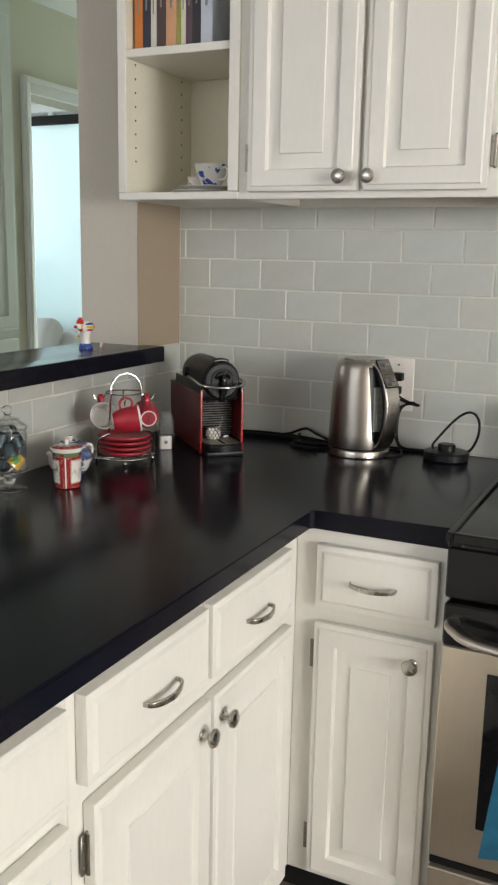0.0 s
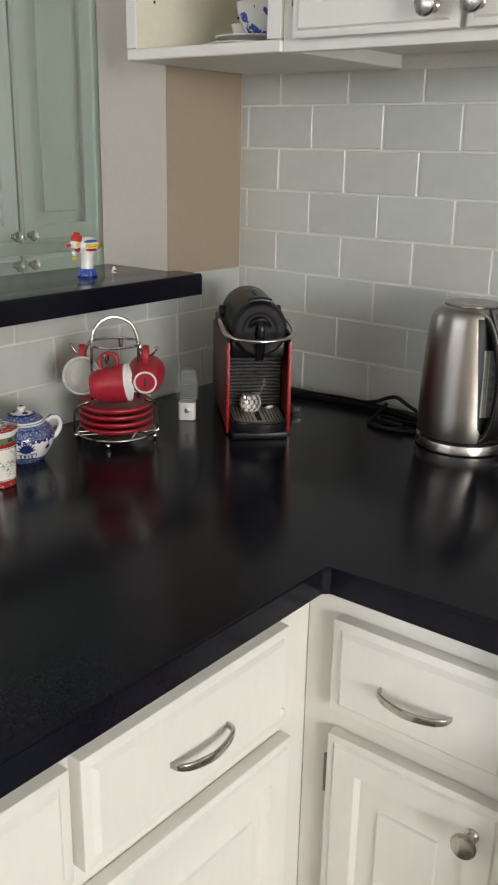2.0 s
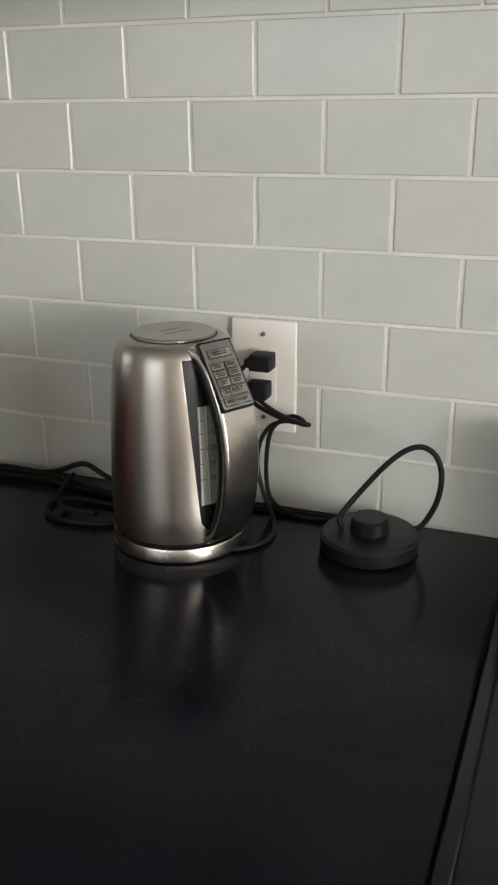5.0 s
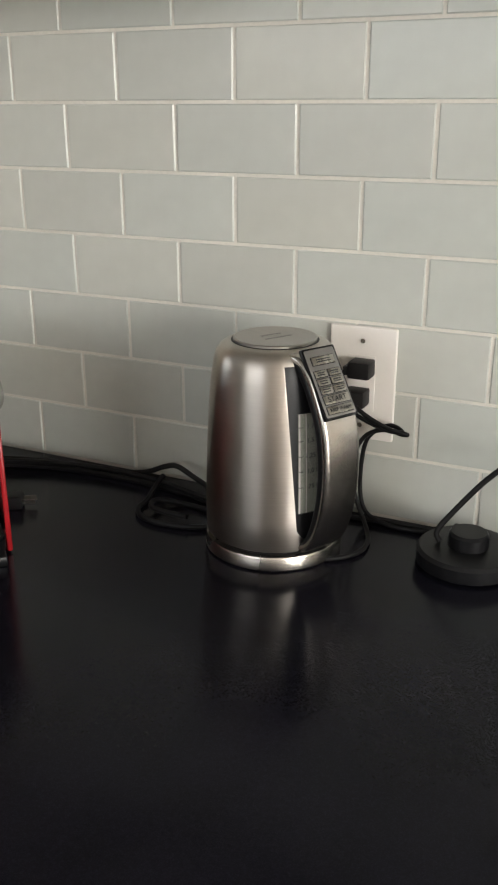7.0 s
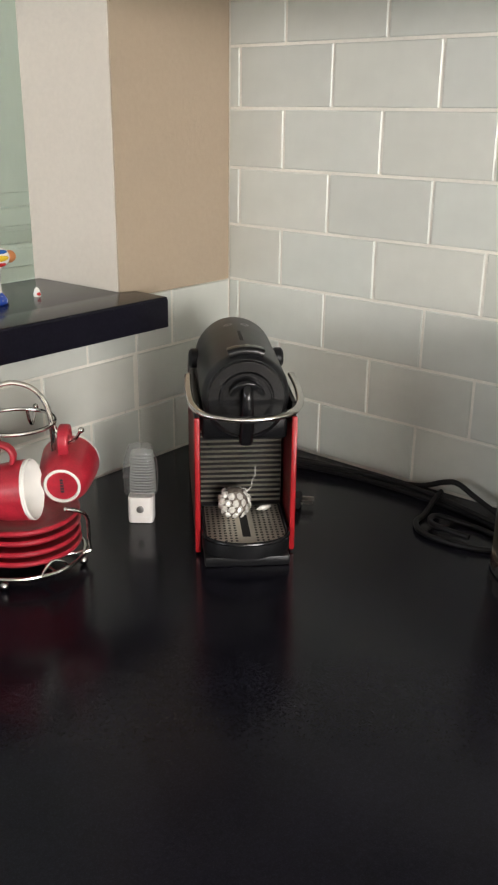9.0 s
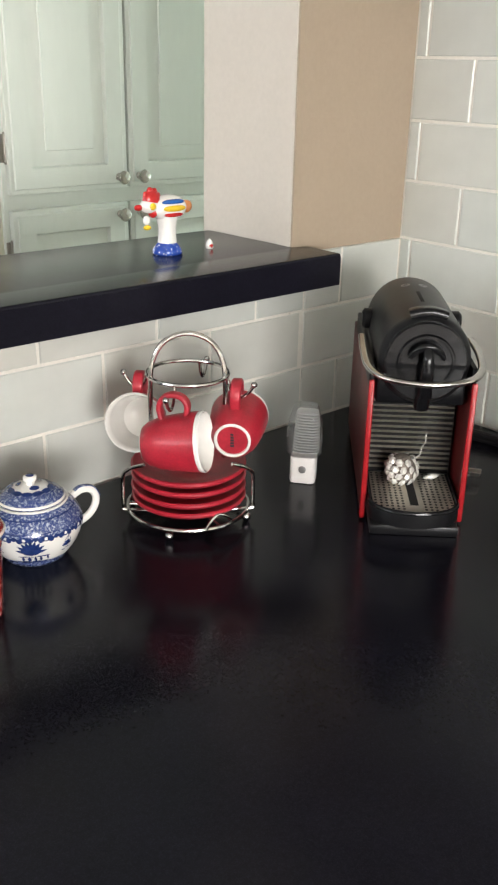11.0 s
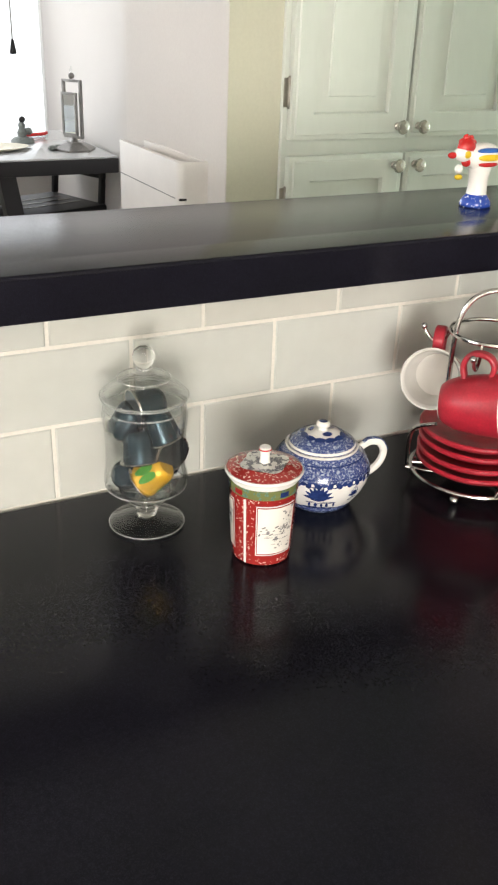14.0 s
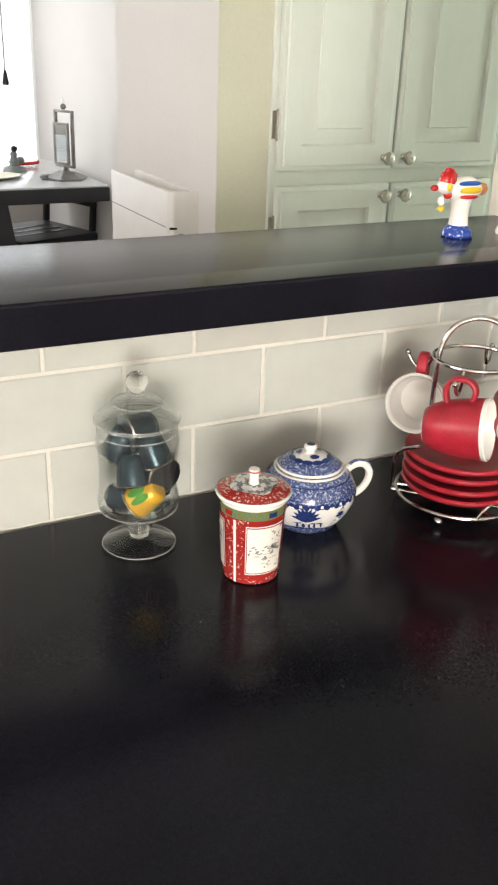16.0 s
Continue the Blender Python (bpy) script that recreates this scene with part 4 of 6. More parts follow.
# ---- coffee machine ----
def coffee_machine():
    """Its front looks to -y of its own frame."""
    at = pose(0.3130, -0.3250, TOP, 0, 0, 45.5)
    base = thing("coffee_machine", at, "small black and red capsule coffee machine with chrome handle", "coffee machine")
    W = 0.0530
    part("body", box((-W + 0.005, 0.092, 0.004), (W - 0.005, 0.300, 0.150), 0.006, 3), BLACK, base)
    part("foot_plate", box((-W + 0.006, -0.012, 0.0), (W - 0.006, 0.290, 0.012), 0.003), BLACK, base)
    for s in (-1, 1):
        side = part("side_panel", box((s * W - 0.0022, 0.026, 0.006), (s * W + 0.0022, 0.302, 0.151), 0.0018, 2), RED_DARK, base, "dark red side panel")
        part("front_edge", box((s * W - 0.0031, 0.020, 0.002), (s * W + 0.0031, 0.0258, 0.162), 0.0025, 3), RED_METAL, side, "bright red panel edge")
        part("upper_side", box((s * W - 0.003, 0.030, 0.1515), (s * W + 0.003, 0.250, 0.176), 0.003, 2), BLACK, base)
    # ribbed back plate behind the cup
    n = 16
    rib = [(0.082, 0.0320)]
    for i in range(n):
        z0, z1 = 0.0320 + 0.099 * i / n, 0.0320 + 0.099 * (i + 1) / n
        rib += [(0.0865, z0), (0.0865, z0 + 0.0014), (0.0835, z0 + 0.0022), (0.0828, z1 - 0.0012)]
    bm = bmesh.new()
    vs = [[bm.verts.new((x, y, z)) for y, z in rib] for x in (-W + 0.006, W - 0.006)]
    for i in range(len(rib) - 1):
        # Top slopes of the ribs take pale SATIN as painted glints, the rest is darkened.
        bm.faces.new((vs[0][i], vs[0][i + 1], vs[1][i + 1], vs[1][i])).material_index = 1 if i and i % 4 == 0 else 0
    part("ribbed_plate", bm, [RIBBED, SATIN], base, "ribbed metal plate, its glints painted pale on dark ribs", 20)
    part("upper_front", box((-W + 0.006, 0.036, 0.1315), (W - 0.006, 0.0915, 0.168), 0.004, 2), BLACK_GLOSS, base)
    # drip tray with a rounded front
    arc = [(-0.0485, 0.088), (0.0485, 0.088)] + [(0.0485 * math.cos(radians(a)), 0.010 + 0.030 * math.sin(radians(a))) for a in range(0, -181, -15)]
    tray = part("drip_tray", prism(arc, 0.0125, 0.0285, 0.002), BLACK, base)
    grid_outline = [(x * 0.90, 0.0015 + y * 0.95) for x, y in arc]
    part("tray_grid", prism(grid_outline, 0.0287, 0.0305, 0.0006), SATIN, tray, "perforated steel tray grid")
    part("tray_rim", sweep([Vector((x * 0.965, y * 0.98, 0.0300)) for x, y in arc], 0.0024, True), BLACK_GLOSS, tray)
    part("tray_slot", box((-0.0045, 0.000, 0.0306), (0.0045, 0.066, 0.0309)), DARK, tray)
    hole = bmesh.new()
    lathe([(0, 0), (0.0016, 0), (0.0016, 0.0003), (0, 0.0003)], 8, hole)
    first = None
    for i in range(-7, 8):
        for j in range(15):
            x, y = i * 0.0058, 0.080 - j * 0.0064
            if abs(x) < 0.0075 or (x / 0.0445) ** 2 + (min(0.0, y - 0.010) / 0.027) ** 2 > 0.93:
                continue
            if first is None:
                first = part("tray_hole", hole, DARK, tray, "", 35, pose(x, y, 0.0306))
            else:
                o = new("tray_hole", first.data)
                o.parent, o.matrix_basis = tray, pose(x, y, 0.0306)
    # the head: a lying drum, its front disc, the lever and the spout
    head = pose(0, 0.020, 0.183, -90)
    part("head_drum", moved(lathe([(0, 0.004), (0.0425, 0.004), (0.0465, 0.008), (0.0480, 0.016), (0.0480, 0.185), (0.0440, 0.205), (0.034, 0.215), (0, 0.218)], 56), head), BLACK, base, "satin black drum head")
    disc = part("front_disc", moved(lathe([(0, 0.0005), (0.026, 0.0005), (0.027, -0.002), (0.0285, -0.002), (0.030, 0.001), (0.0405, 0.001), (0.042, 0.003), (0.042, 0.0038), (0, 0.0038)], 48), head), BLACK_GLOSS, base, "glossy black front disc")
    grip = [(0.0175 * math.cos(radians(a)), 0.017 - 0.004 * math.sin(radians(a)), 0.184 + 0.0175 * math.sin(radians(a))) for a in range(15, 166, 15)]
    part("lever_arch", sweep([Vector(p) for p in grip], rounded(0.008, 0.0075, 0.0028), up=(0, -1, 0), scale=lambda t: 0.6 + 0.6 * math.sin(math.pi * t)), BLACK_GLOSS, disc, "arched black lever grip")
    part("lever", sweep(smooth_line([(0, 0.013, 0.200), (0, 0.008, 0.190), (0, 0.009, 0.172), (0, 0.013, 0.150)], 5), rounded(0.0125, 0.012, 0.005), up=(0, -1, 0), scale=lambda t: 0.75 + 0.55 * t), BLACK_GLOSS, disc)
    part("spout", lathe([(0, 0.131), (0.0070, 0.131), (0.0080, 0.134), (0.0085, 0.152), (0, 0.152)], 24), BLACK_GLOSS, base, "black coffee spout", 35, pose(0, 0.024, 0))
    collar = [Vector((0.0492 * math.cos(radians(a)), 0.036, 0.183 + 0.0492 * math.sin(radians(a)))) for a in range(68, 113, 4)]
    part("capsule_slot", sweep(collar, rounded(0.017, 0.0105, 0.0040), up=(0.37, 0, 0.93)), BLACK_GLOSS, base, "raised glossy black collar of the capsule slot")
    part("top_groove", box((-0.0020, 0.085, 0.2300), (0.0020, 0.130, 0.2316), 0.0006), DARK, base)
    for x in (-0.010, 0.010):
        part("top_mark", moved(lathe([(0.0035, 0), (0.0035, 0.0006), (0.0052, 0.0006), (0.0052, 0)], 18), pose(x, 0.165, 0.2300, 0, 12 if x > 0 else -12)), GREY_BTN, base)
    for s in (-1, 1):
        part("pivot", moved(lathe([(0, 0), (0.012, 0), (0.012, 0.008), (0.009, 0.011), (0, 0.011)], 20), pose(s * 0.046, 0.165, 0.190, 0, s * 90)), BLACK, base)
    bar = smooth_line([(-0.060, 0.110, 0.184), (-0.061, 0.060, 0.182), (-0.057, 0.020, 0.176), (-0.040, -0.002, 0.172), (0, -0.010, 0.170), (0.040, -0.002, 0.172), (0.057, 0.020, 0.176), (0.061, 0.060, 0.182), (0.060, 0.110, 0.184)], 7)
    part("chrome_bar", sweep(bar, rounded(0.0085, 0.0055, 0.0025), up=(0, 0, 1)), CHROME, base, "chrome handle bar")
    part("water_tank", box((-0.046, 0.2985, 0.020), (0.046, 0.318, 0.150), 0.010, 3), BLACK_GLOSS, base)
    return base


machine = coffee_machine()
machine_at = machine.matrix_basis.copy()

# the bundle of cords from the coffee machine along the wall
cord([(0.10, -0.075, C), (0.16, -0.045, C), (0.24, -0.030, C), (0.31, -0.026, C), (0.36, -0.028, 0.925), (0.395, -0.030, 0.940), (0.415, -0.032, 0.944), (0.440, -0.034, 0.934), (0.475, -0.042, 0.924), (0.51, -0.055, C), (0.53, -0.075, C)],
     machine, 0.0036)
cord([(0.11, -0.095, C), (0.18, -0.062, C), (0.26, -0.045, C), (0.34, -0.042, C), (0.41, -0.048, C), (0.47, -0.060, C), (0.515, -0.085, C)], machine, 0.0036)
cord([(0.15, -0.075, C + 0.007), (0.22, -0.050, C + 0.006), (0.30, -0.036, C + 0.006), (0.38, -0.040, C + 0.006), (0.44, -0.055, C + 0.006), (0.50, -0.072, C + 0.006)], machine, 0.0033)
cord([(0.395, -0.036, C + 0.012), (0.398, -0.060, C + 0.008), (0.402, -0.090, C), (0.405, -0.115, C), (0.425, -0.136, C), (0.46, -0.140, C), (0.50, -0.130, C), (0.52, -0.105, C), (0.49, -0.085, C), (0.45, -0.080, C), (0.42, -0.095, C + 0.006), (0.43, -0.120, C + 0.007), (0.48, -0.125, C + 0.007)],
     machine, 0.0033)


def ornament():
    base = thing("glass_ornament", machine_at @ pose(-0.009, 0.0610, 0.0307) @ Matrix.Scale(1.16, 4), "small sparkling cut glass ornament on a thread on the drip tray", "ornament")
    pearl = Mat("cut_glass", (0.93, 0.88, 0.80), 0.08, 0.25).set("Coat Weight", 0.8).vary(0.2, 160, 500, 0.1, 0.0003, 0.03).m
    part("core", lathe([(0, 0.0), (0.008, 0.0), (0.0125, 0.005), (0.0135, 0.013), (0.0110, 0.0215), (0.0070, 0.0265), (0, 0.0280)], 24), Mat("smoky_glass", (0.35, 0.30, 0.26), 0.12, 0.4).vary(0.3, 200, 500, 0).m, base, "", 30)
    for row, (z, count, r, lean) in enumerate(((0.0006, 9, 0.0110, -30), (0.0072, 11, 0.0140, -6), (0.0138, 11, 0.0138, 12), (0.0200, 8, 0.0108, 38))):
        for i in range(count):
            a = 360.0 * (i + 0.5 * (row % 2)) / count
            gem = lathe([(0, -0.0002), (0.0040, 0.0), (0.0040, 0.0008), (0.0022, 0.0024), (0, 0.0024)], 6)
            part("facet", gem, pearl, base, "", 0, pose(0, 0, z + 0.003, 0, 0, a) @ pose(0, -r, 0, 90 - lean, 0, 30))
    # Added drop that models an elongated bright reflection as a solid piece.
    drop = lathe([(0, -0.009), (0.0022, -0.004), (0.0030, 0.0), (0.0020, 0.005), (0, 0.008)], 8)
    part("glass_drop", drop, pearl, base, "small drop added for a bright reflection beside the ornament", 0, pose(0.030, 0.004, 0.0042, 0, 82, 12))
    part("thread", sweep([Vector(p) for p in ((0.012, 0.0, 0.024), (0.0165, 0.0, 0.029), (0.0175, 0.001, 0.036), (0.0205, 0.001, 0.041), (0.0205, 0.002, 0.050))], 0.00045), WHITE_PL, base)


ornament()


def loose_plug():
    base = thing("power_plug", pose(0.258, -0.172, TOP, 0, 0, 120), "black power plug with bright prongs lying on the worktop", "plug")
    part("plug_body", box((-0.011, -0.012, 0.0), (0.011, 0.018, 0.017), 0.004, 3), RUBBER, base)
    for x in (-0.006, 0.006):
        part("prong", box((x - 0.0008, -0.028, 0.006), (x + 0.0008, -0.0122, 0.012), 0.0005, 1), NICKEL, base, "bright metal prong")
    part("strain_relief", sweep([Vector((0, 0.0185, 0.008)), Vector((0, 0.032, 0.006))], 0.0045, scale=lambda t: 1.1 - 0.4 * t), RUBBER, base)


loose_plug()


# ---- night light ----
def night_light():
    base = thing("night_light", pose(0.146, -0.326, TOP, 0, 0, 38), "white plug-in night light with a clear ribbed shade", "night light")
    part("housing", prism(rounded(0.031, 0.024, 0.006), 0.0, 0.034, 0.003), WHITE_PL, base)
    part("sensor", moved(lathe([(0, 0), (0.0045, 0), (0.0045, 0.0012), (0.003, 0.0018), (0, 0.0018)], 18), pose(0, -0.0122, 0.019, 90)), GREY_BTN, base)
    # a tapered clear shell, ribbed on one half
    shell = bmesh.new()
    outline = rounded(1.0, 0.72, 0.28, 5)
    rings = []
    for z, k in ((0.0345, 0.034), (0.039, 0.041), (0.060, 0.0425), (0.078, 0.039), (0.092, 0.031), (0.097, 0.027)):
        rings.append([shell.verts.new((x * k, y * k, z)) for x, y in outline])
    for a, b in zip(rings, rings[1:]):
        for q in range(len(outline)):
            shell.faces.new((a[q], a[(q + 1) % len(outline)], b[(q + 1) % len(outline)], b[q]))
    shell.faces.new(rings[-1])
    lens = part("shade", shell, LENS, base, "clear ribbed plastic shade", 50)
    for i in range(15):
        z = 0.0405 + 0.0034 * i
        k = 0.0385 - 0.000036 * i * i
        part("rib", prism([(x * k * 0.82 + 0.0025, y * k * 0.92 - 0.001) for x, y in outline], z, z + 0.0009), RIB_LENS, lens)


night_light()


# ---- mug rack ----
RACK = Vector((0.128, -0.486, TOP))
VIEW = -37.0  # the rack's own x axis points from it towards the worktop's corner


def wire(points, r=0.0019, closed=False, per=8):
    return sweep(smooth_line(points, per, closed), r, closed)


def ring(r, z, n=36):
    return [(r * math.cos(2 * math.pi * i / n), r * math.sin(2 * math.pi * i / n), z) for i in range(n)]


def mug_rack():
    base = thing("mug_rack", Matrix.Translation(RACK) @ pose(0, 0, 0, 0, 0, VIEW), "chrome wire rack for hanging mugs and saucers", "rack")
    part("base_ring", wire(ring(0.066, 0.0125), 0.0021, True, 2), CHROME, base)
    part("inner_ring", wire(ring(0.030, 0.0125), 0.0018, True, 2), CHROME, base)
    part("top_ring", wire(ring(0.0425, 0.163), 0.0021, True, 2), CHROME, base)
    # the arched handle stands across the view, its legs run down to the saucers
    h = 0.0385
    part("handle", wire([(0.0, -h, 0.068), (0.008, -h, 0.10), (0.016, -h, 0.155), (0.016, -h * 0.90, 0.183), (0.015, -h * 0.58, 0.202), (0.014, 0, 0.2095), (0.015, h * 0.58, 0.202), (0.016, h * 0.90, 0.183), (0.016, h, 0.155), (0.008, h, 0.10), (0.0, h, 0.068)], 0.0027), CHROME, base)
    for s in (-1, 1):
        part("saucer_guard", wire([(0.030, s * 0.046, 0.072), (0.022, s * 0.062, 0.064), (0.016, s * 0.0695, 0.052), (0.013, s * 0.070, 0.020), (0.013, s * 0.068, 0.012), (0.018, s * 0.030, 0.0125)], 0.0021), CHROME, base)
    part("coil", wire([(0.046, 0.046, 0.0125), (0.050, 0.040, 0.021), (0.055, 0.030, 0.025), (0.062, 0.022, 0.020), (0.064, 0.018, 0.0125)], 0.0016), CHROME, base)
    for a in (30, 150, 270):
        c, q = math.cos(radians(a)), math.sin(radians(a))
        part("cross_wire", wire([(0.066 * c, 0.066 * q, 0.0125), (0.030 * c, 0.030 * q, 0.0125)], 0.0017), CHROME, base)
    for a in (-18, 72, 162, 252):
        part("foot", ball((0.066 * math.cos(radians(a)), 0.066 * math.sin(radians(a)), 0.0050), 0.0050, u=12, v=8), CHROME, base)
        m = pose(0, 0, 0, 0, 0, a)
        hook = wire([(0.0425, 0, 0.163), (0.047, 0, 0.150), (0.055, 0, 0.142), (0.064, 0, 0.146), (0.071, 0, 0.156)], 0.0018)
        ball((0.0715, 0, 0.1568), 0.0034, hook, u=10, v=7)
        part("hook", moved(hook, m), CHROME, base)
    return base


mug_rack()


def saucer(z, i):
    base = thing("saucer", Matrix.Translation(RACK + Vector((0.001 * (i % 2), 0.0012 * ((i + 1) % 2), z))), "glossy red ceramic saucer in a stack on the rack", "saucer", "saucers on the rack")
    part("dish", lathe([(0, 0.001), (0.034, 0.001), (0.036, 0.0), (0.040, 0.001), (0.055, 0.0048), (0.0606, 0.0082), (0.0624, 0.0106), (0.0622, 0.0128), (0.0604, 0.0138), (0.0580, 0.0130), (0.048, 0.0080), (0.036, 0.0048), (0.025, 0.0040), (0.022, 0.0052), (0, 0.0052)], 56), RED, base)


for i in range(4):
    saucer(0.0150 + 0.0120 * i, i)


def mug(at, label):
    """Its mouth looks to +z of its own frame, its handle to +x."""
    base = thing("mug", at, label, "mug", "mugs on the rack")
    part("outside", lathe([(0.0185, 0.0015), (0.0205, 0.0), (0.0220, 0.002), (0.0252, 0.006), (0.0300, 0.020), (0.0328, 0.040), (0.0342, 0.058), (0.0346, 0.0655)], 48), RED, base, "red glazed outside")
    part("inside", lathe([(0.0346, 0.0656), (0.0350, 0.0690), (0.0336, 0.0705), (0.0322, 0.0685), (0.0312, 0.055), (0.0288, 0.030), (0.0245, 0.010), (0.015, 0.006), (0, 0.0055)], 48), GLAZE, base, "white glazed inside and rim")
    foot = part("foot_ring", lathe([(0.0175, 0.0022), (0.0182, -0.0004), (0.0202, -0.0006), (0.0214, 0.0006)], 40), GLAZE, base, "unglazed white foot ring")
    part("underside", lathe([(0, 0.0018), (0.0178, 0.0018)], 32), RED, foot)
    for k in range(5):
        part("stamp_bar", box((-0.0085 + 0.0036 * k, -0.0024, 0.0011), (-0.0060 + 0.0036 * k, 0.0020 - 0.0002 * k, 0.0017)), INK, foot)
    line = smooth_line([(0.0325, 0, 0.0525), (0.043, 0, 0.0555), (0.0525, 0, 0.051), (0.0565, 0, 0.040), (0.0535, 0, 0.029), (0.043, 0, 0.023), (0.0295, 0, 0.024)], 7)
    part("handle", sweep(line, rounded(0.0058, 0.0125, 0.0027), up=(0, 1, 0)), RED, base)


def hang(angle, label, droop=8.0, lift=0.0, out=0.066, yaw=0.0):
    """A mug on the hook at that angle of the rack: handle up, mouth along the ring."""
    rack = Matrix.Translation(RACK) @ pose(0, 0, 0, 0, 0, VIEW + angle)
    # own z (mouth) along the ring, own x (handle) up
    lie = Matrix(((0, 1, 0, 0), (0, 0, 1, 0), (1, 0, 0, 0), (0, 0, 0, 1)))
    mug(rack @ pose(out, 0, 0.1065 + lift) @ pose(0, 0, 0, 0, 0, yaw) @ pose(0, 0, 0, -droop, 0, 0) @ lie @ Matrix.Scale(0.90, 4) @ Matrix.Translation((0, 0, -0.038)), label)


hang(-11, "red mug with white inside hanging mouth sideways on the rack", -8, 0.001, 0.056, -5)
hang(77, "red mug hanging on the rack with its stamped foot showing", -5, 0.001, 0.0525, 2)
hang(257.5, "red mug hanging on the rack with its white inside showing", -15, 0.000, 0.053, 4)


# ---- teapot ----
def teapot():
    base = thing("teapot", pose(0.101, -0.660, TOP, 0, 0, 82), "small blue and white willow pattern china teapot with lid", "teapot")
    prof = [(0, 0.002), (0.026, 0.002), (0.028, 0.0), (0.031, 0.002), (0.0335, 0.006), (0.0362, 0.0095), (0.0425, 0.019), (0.0470, 0.029), (0.0488, 0.037), (0.0485, 0.0415), (0.0468, 0.048), (0.0425, 0.0545), (0.0345, 0.0605)]
    bm = lathe(prof[:6], 56, mat=0)
    lathe(prof[5:10], 56, bm, mat=1)
    lathe(prof[9:], 56, bm, mat=0)
    bmesh.ops.remove_doubles(bm, verts=bm.verts, dist=1e-5)
    body = part("body", bm, [BLUE_DENSE, GLAZE], base, "white china body with blue landscape print", 60)
    for z0, z1 in ((0.0448, 0.0456), (0.0556, 0.0564), (0.0098, 0.0104)):
        r0 = [q[0] + (p[0] - q[0]) * (z0 - q[1]) / (p[1] - q[1]) for q, p in zip(prof[3:], prof[4:]) if q[1] <= z0 <= p[1]][0]
        r1 = [q[0] + (p[0] - q[0]) * (z1 - q[1]) / (p[1] - q[1]) for q, p in zip(prof[3:], prof[4:]) if q[1] <= z1 <= p[1]][0]
        part("blue_line", lathe([(r0 + 0.0004, z0), (r1 + 0.0004, z1)], 56), BLUE_GLAZE, body)
    part("rim", lathe([(0.0340, 0.0602), (0.0356, 0.0610), (0.0361, 0.0624), (0.0350, 0.0634), (0.0332, 0.0626)], 56), GLAZE, body, "white raised rim")

    def radius(z):
        for (r0, z0), (r1, z1) in zip(prof[3:], prof[4:]):
            if z0 <= z <= z1:
                return r0 + (r1 - r0) * (z - z0) / (z1 - z0)
        return 0.03

    def motif(az, z, shapes, name, material=BLUE_GLAZE):
        """Printed shapes, bent onto the belly: (x, z, half width, half height, lean) lozenges."""
        bm = bmesh.new()
        for n, (x, dz, w, h, lean) in enumerate(shapes):
            pts, c, q = [], math.cos(radians(lean)), math.sin(radians(lean))
            for px, pz in ((-w, 0), (-w * 0.7, -h * 0.6), (0, -h), (w * 0.7, -h * 0.6), (w, 0), (w * 0.55, h * 0.55), (0, h), (-w * 0.55, h * 0.55)):
                zz = z + dz + pz * c - px * q
                r = radius(zz) + 0.0003 + 0.00003 * n
                a = radians(az) + (x + px * c + pz * q) / r
                pts.append(bm.verts.new((r * math.cos(a), r * math.sin(a), zz)))
            bm.faces.new(pts)
        part(name, bm, material, body, "", 60)
    tree = [(0.0080 * math.sin(radians(a)), 0.001 + 0.0080 * math.cos(radians(a)), 0.0019, 0.0062, a) for a in (-78, -56, -36, -18, 0, 18, 36, 56, 78)]
    tree += [(0, 0.001, 0.0075, 0.0032, 0), (0, -0.0035, 0.0125, 0.0011, 0), (-0.0075, -0.0068, 0.0013, 0.0036, 0), (0.0075, -0.0068, 0.0013, 0.0036, 0), (-0.002, -0.0068, 0.0018, 0.0034, 0), (0.003, -0.0068, 0.0012, 0.0034, 0), (0.0135, -0.006, 0.0009, 0.0038, 0), (0.011, -0.0035, 0.005, 0.0008, 0), (0, -0.0108, 0.0155, 0.0013, 0)]
    boat = [(0, 0, 0.0062, 0.0028, 0), (0, 0.0030, 0.0042, 0.0018, 0), (0, 0.0085, 0.0004, 0.0066, 0), (-0.0024, 0.0068, 0.0004, 0.0060, 28), (0.0024, 0.0068, 0.0004, 0.0060, -28), (0.002, -0.0048, 0.0042, 0.0008, 0), (-0.003, -0.0066, 0.0030, 0.0006, 0)]
    for az in (-114, -24, 66, 156):
        motif(az, 0.0235, [[1.12 * q for q in k[:4]] + [k[4]] for k in tree], "pagoda_print"), motif(az + 46, 0.0265, boat, "boat_print")
    for az in range(0, 360, 24):
        motif(az, 0.0405, [(0, 0, 0.0088, 0.0030, 0), (-0.005, -0.0015, 0.0030, 0.0026, 0), (0.005, -0.0015, 0.0030, 0.0026, 0)], "border_print")
        motif(az + 12, 0.0408, [(0, 0, 0.0040, 0.0022, 0)], "border_print")
    lidbm = lathe([(0.0330, 0.0628), (0.0331, 0.0645), (0.0300, 0.0682), (0.0235, 0.0722), (0.0195, 0.0738)], 48, mat=0)
    lathe([(0.0195, 0.0738), (0.0130, 0.0760), (0.0050, 0.0772)], 48, lidbm, mat=1)
    lathe([(0.0050, 0.0772), (0.0044, 0.0795), (0.0068, 0.0818), (0.0066, 0.0850), (0.0035, 0.0866), (0, 0.0868)], 24, lidbm, mat=1)
    lid = part("lid", lidbm, [BLUE_DENSE, GLAZE], base, "domed white lid with a blue border", 60)
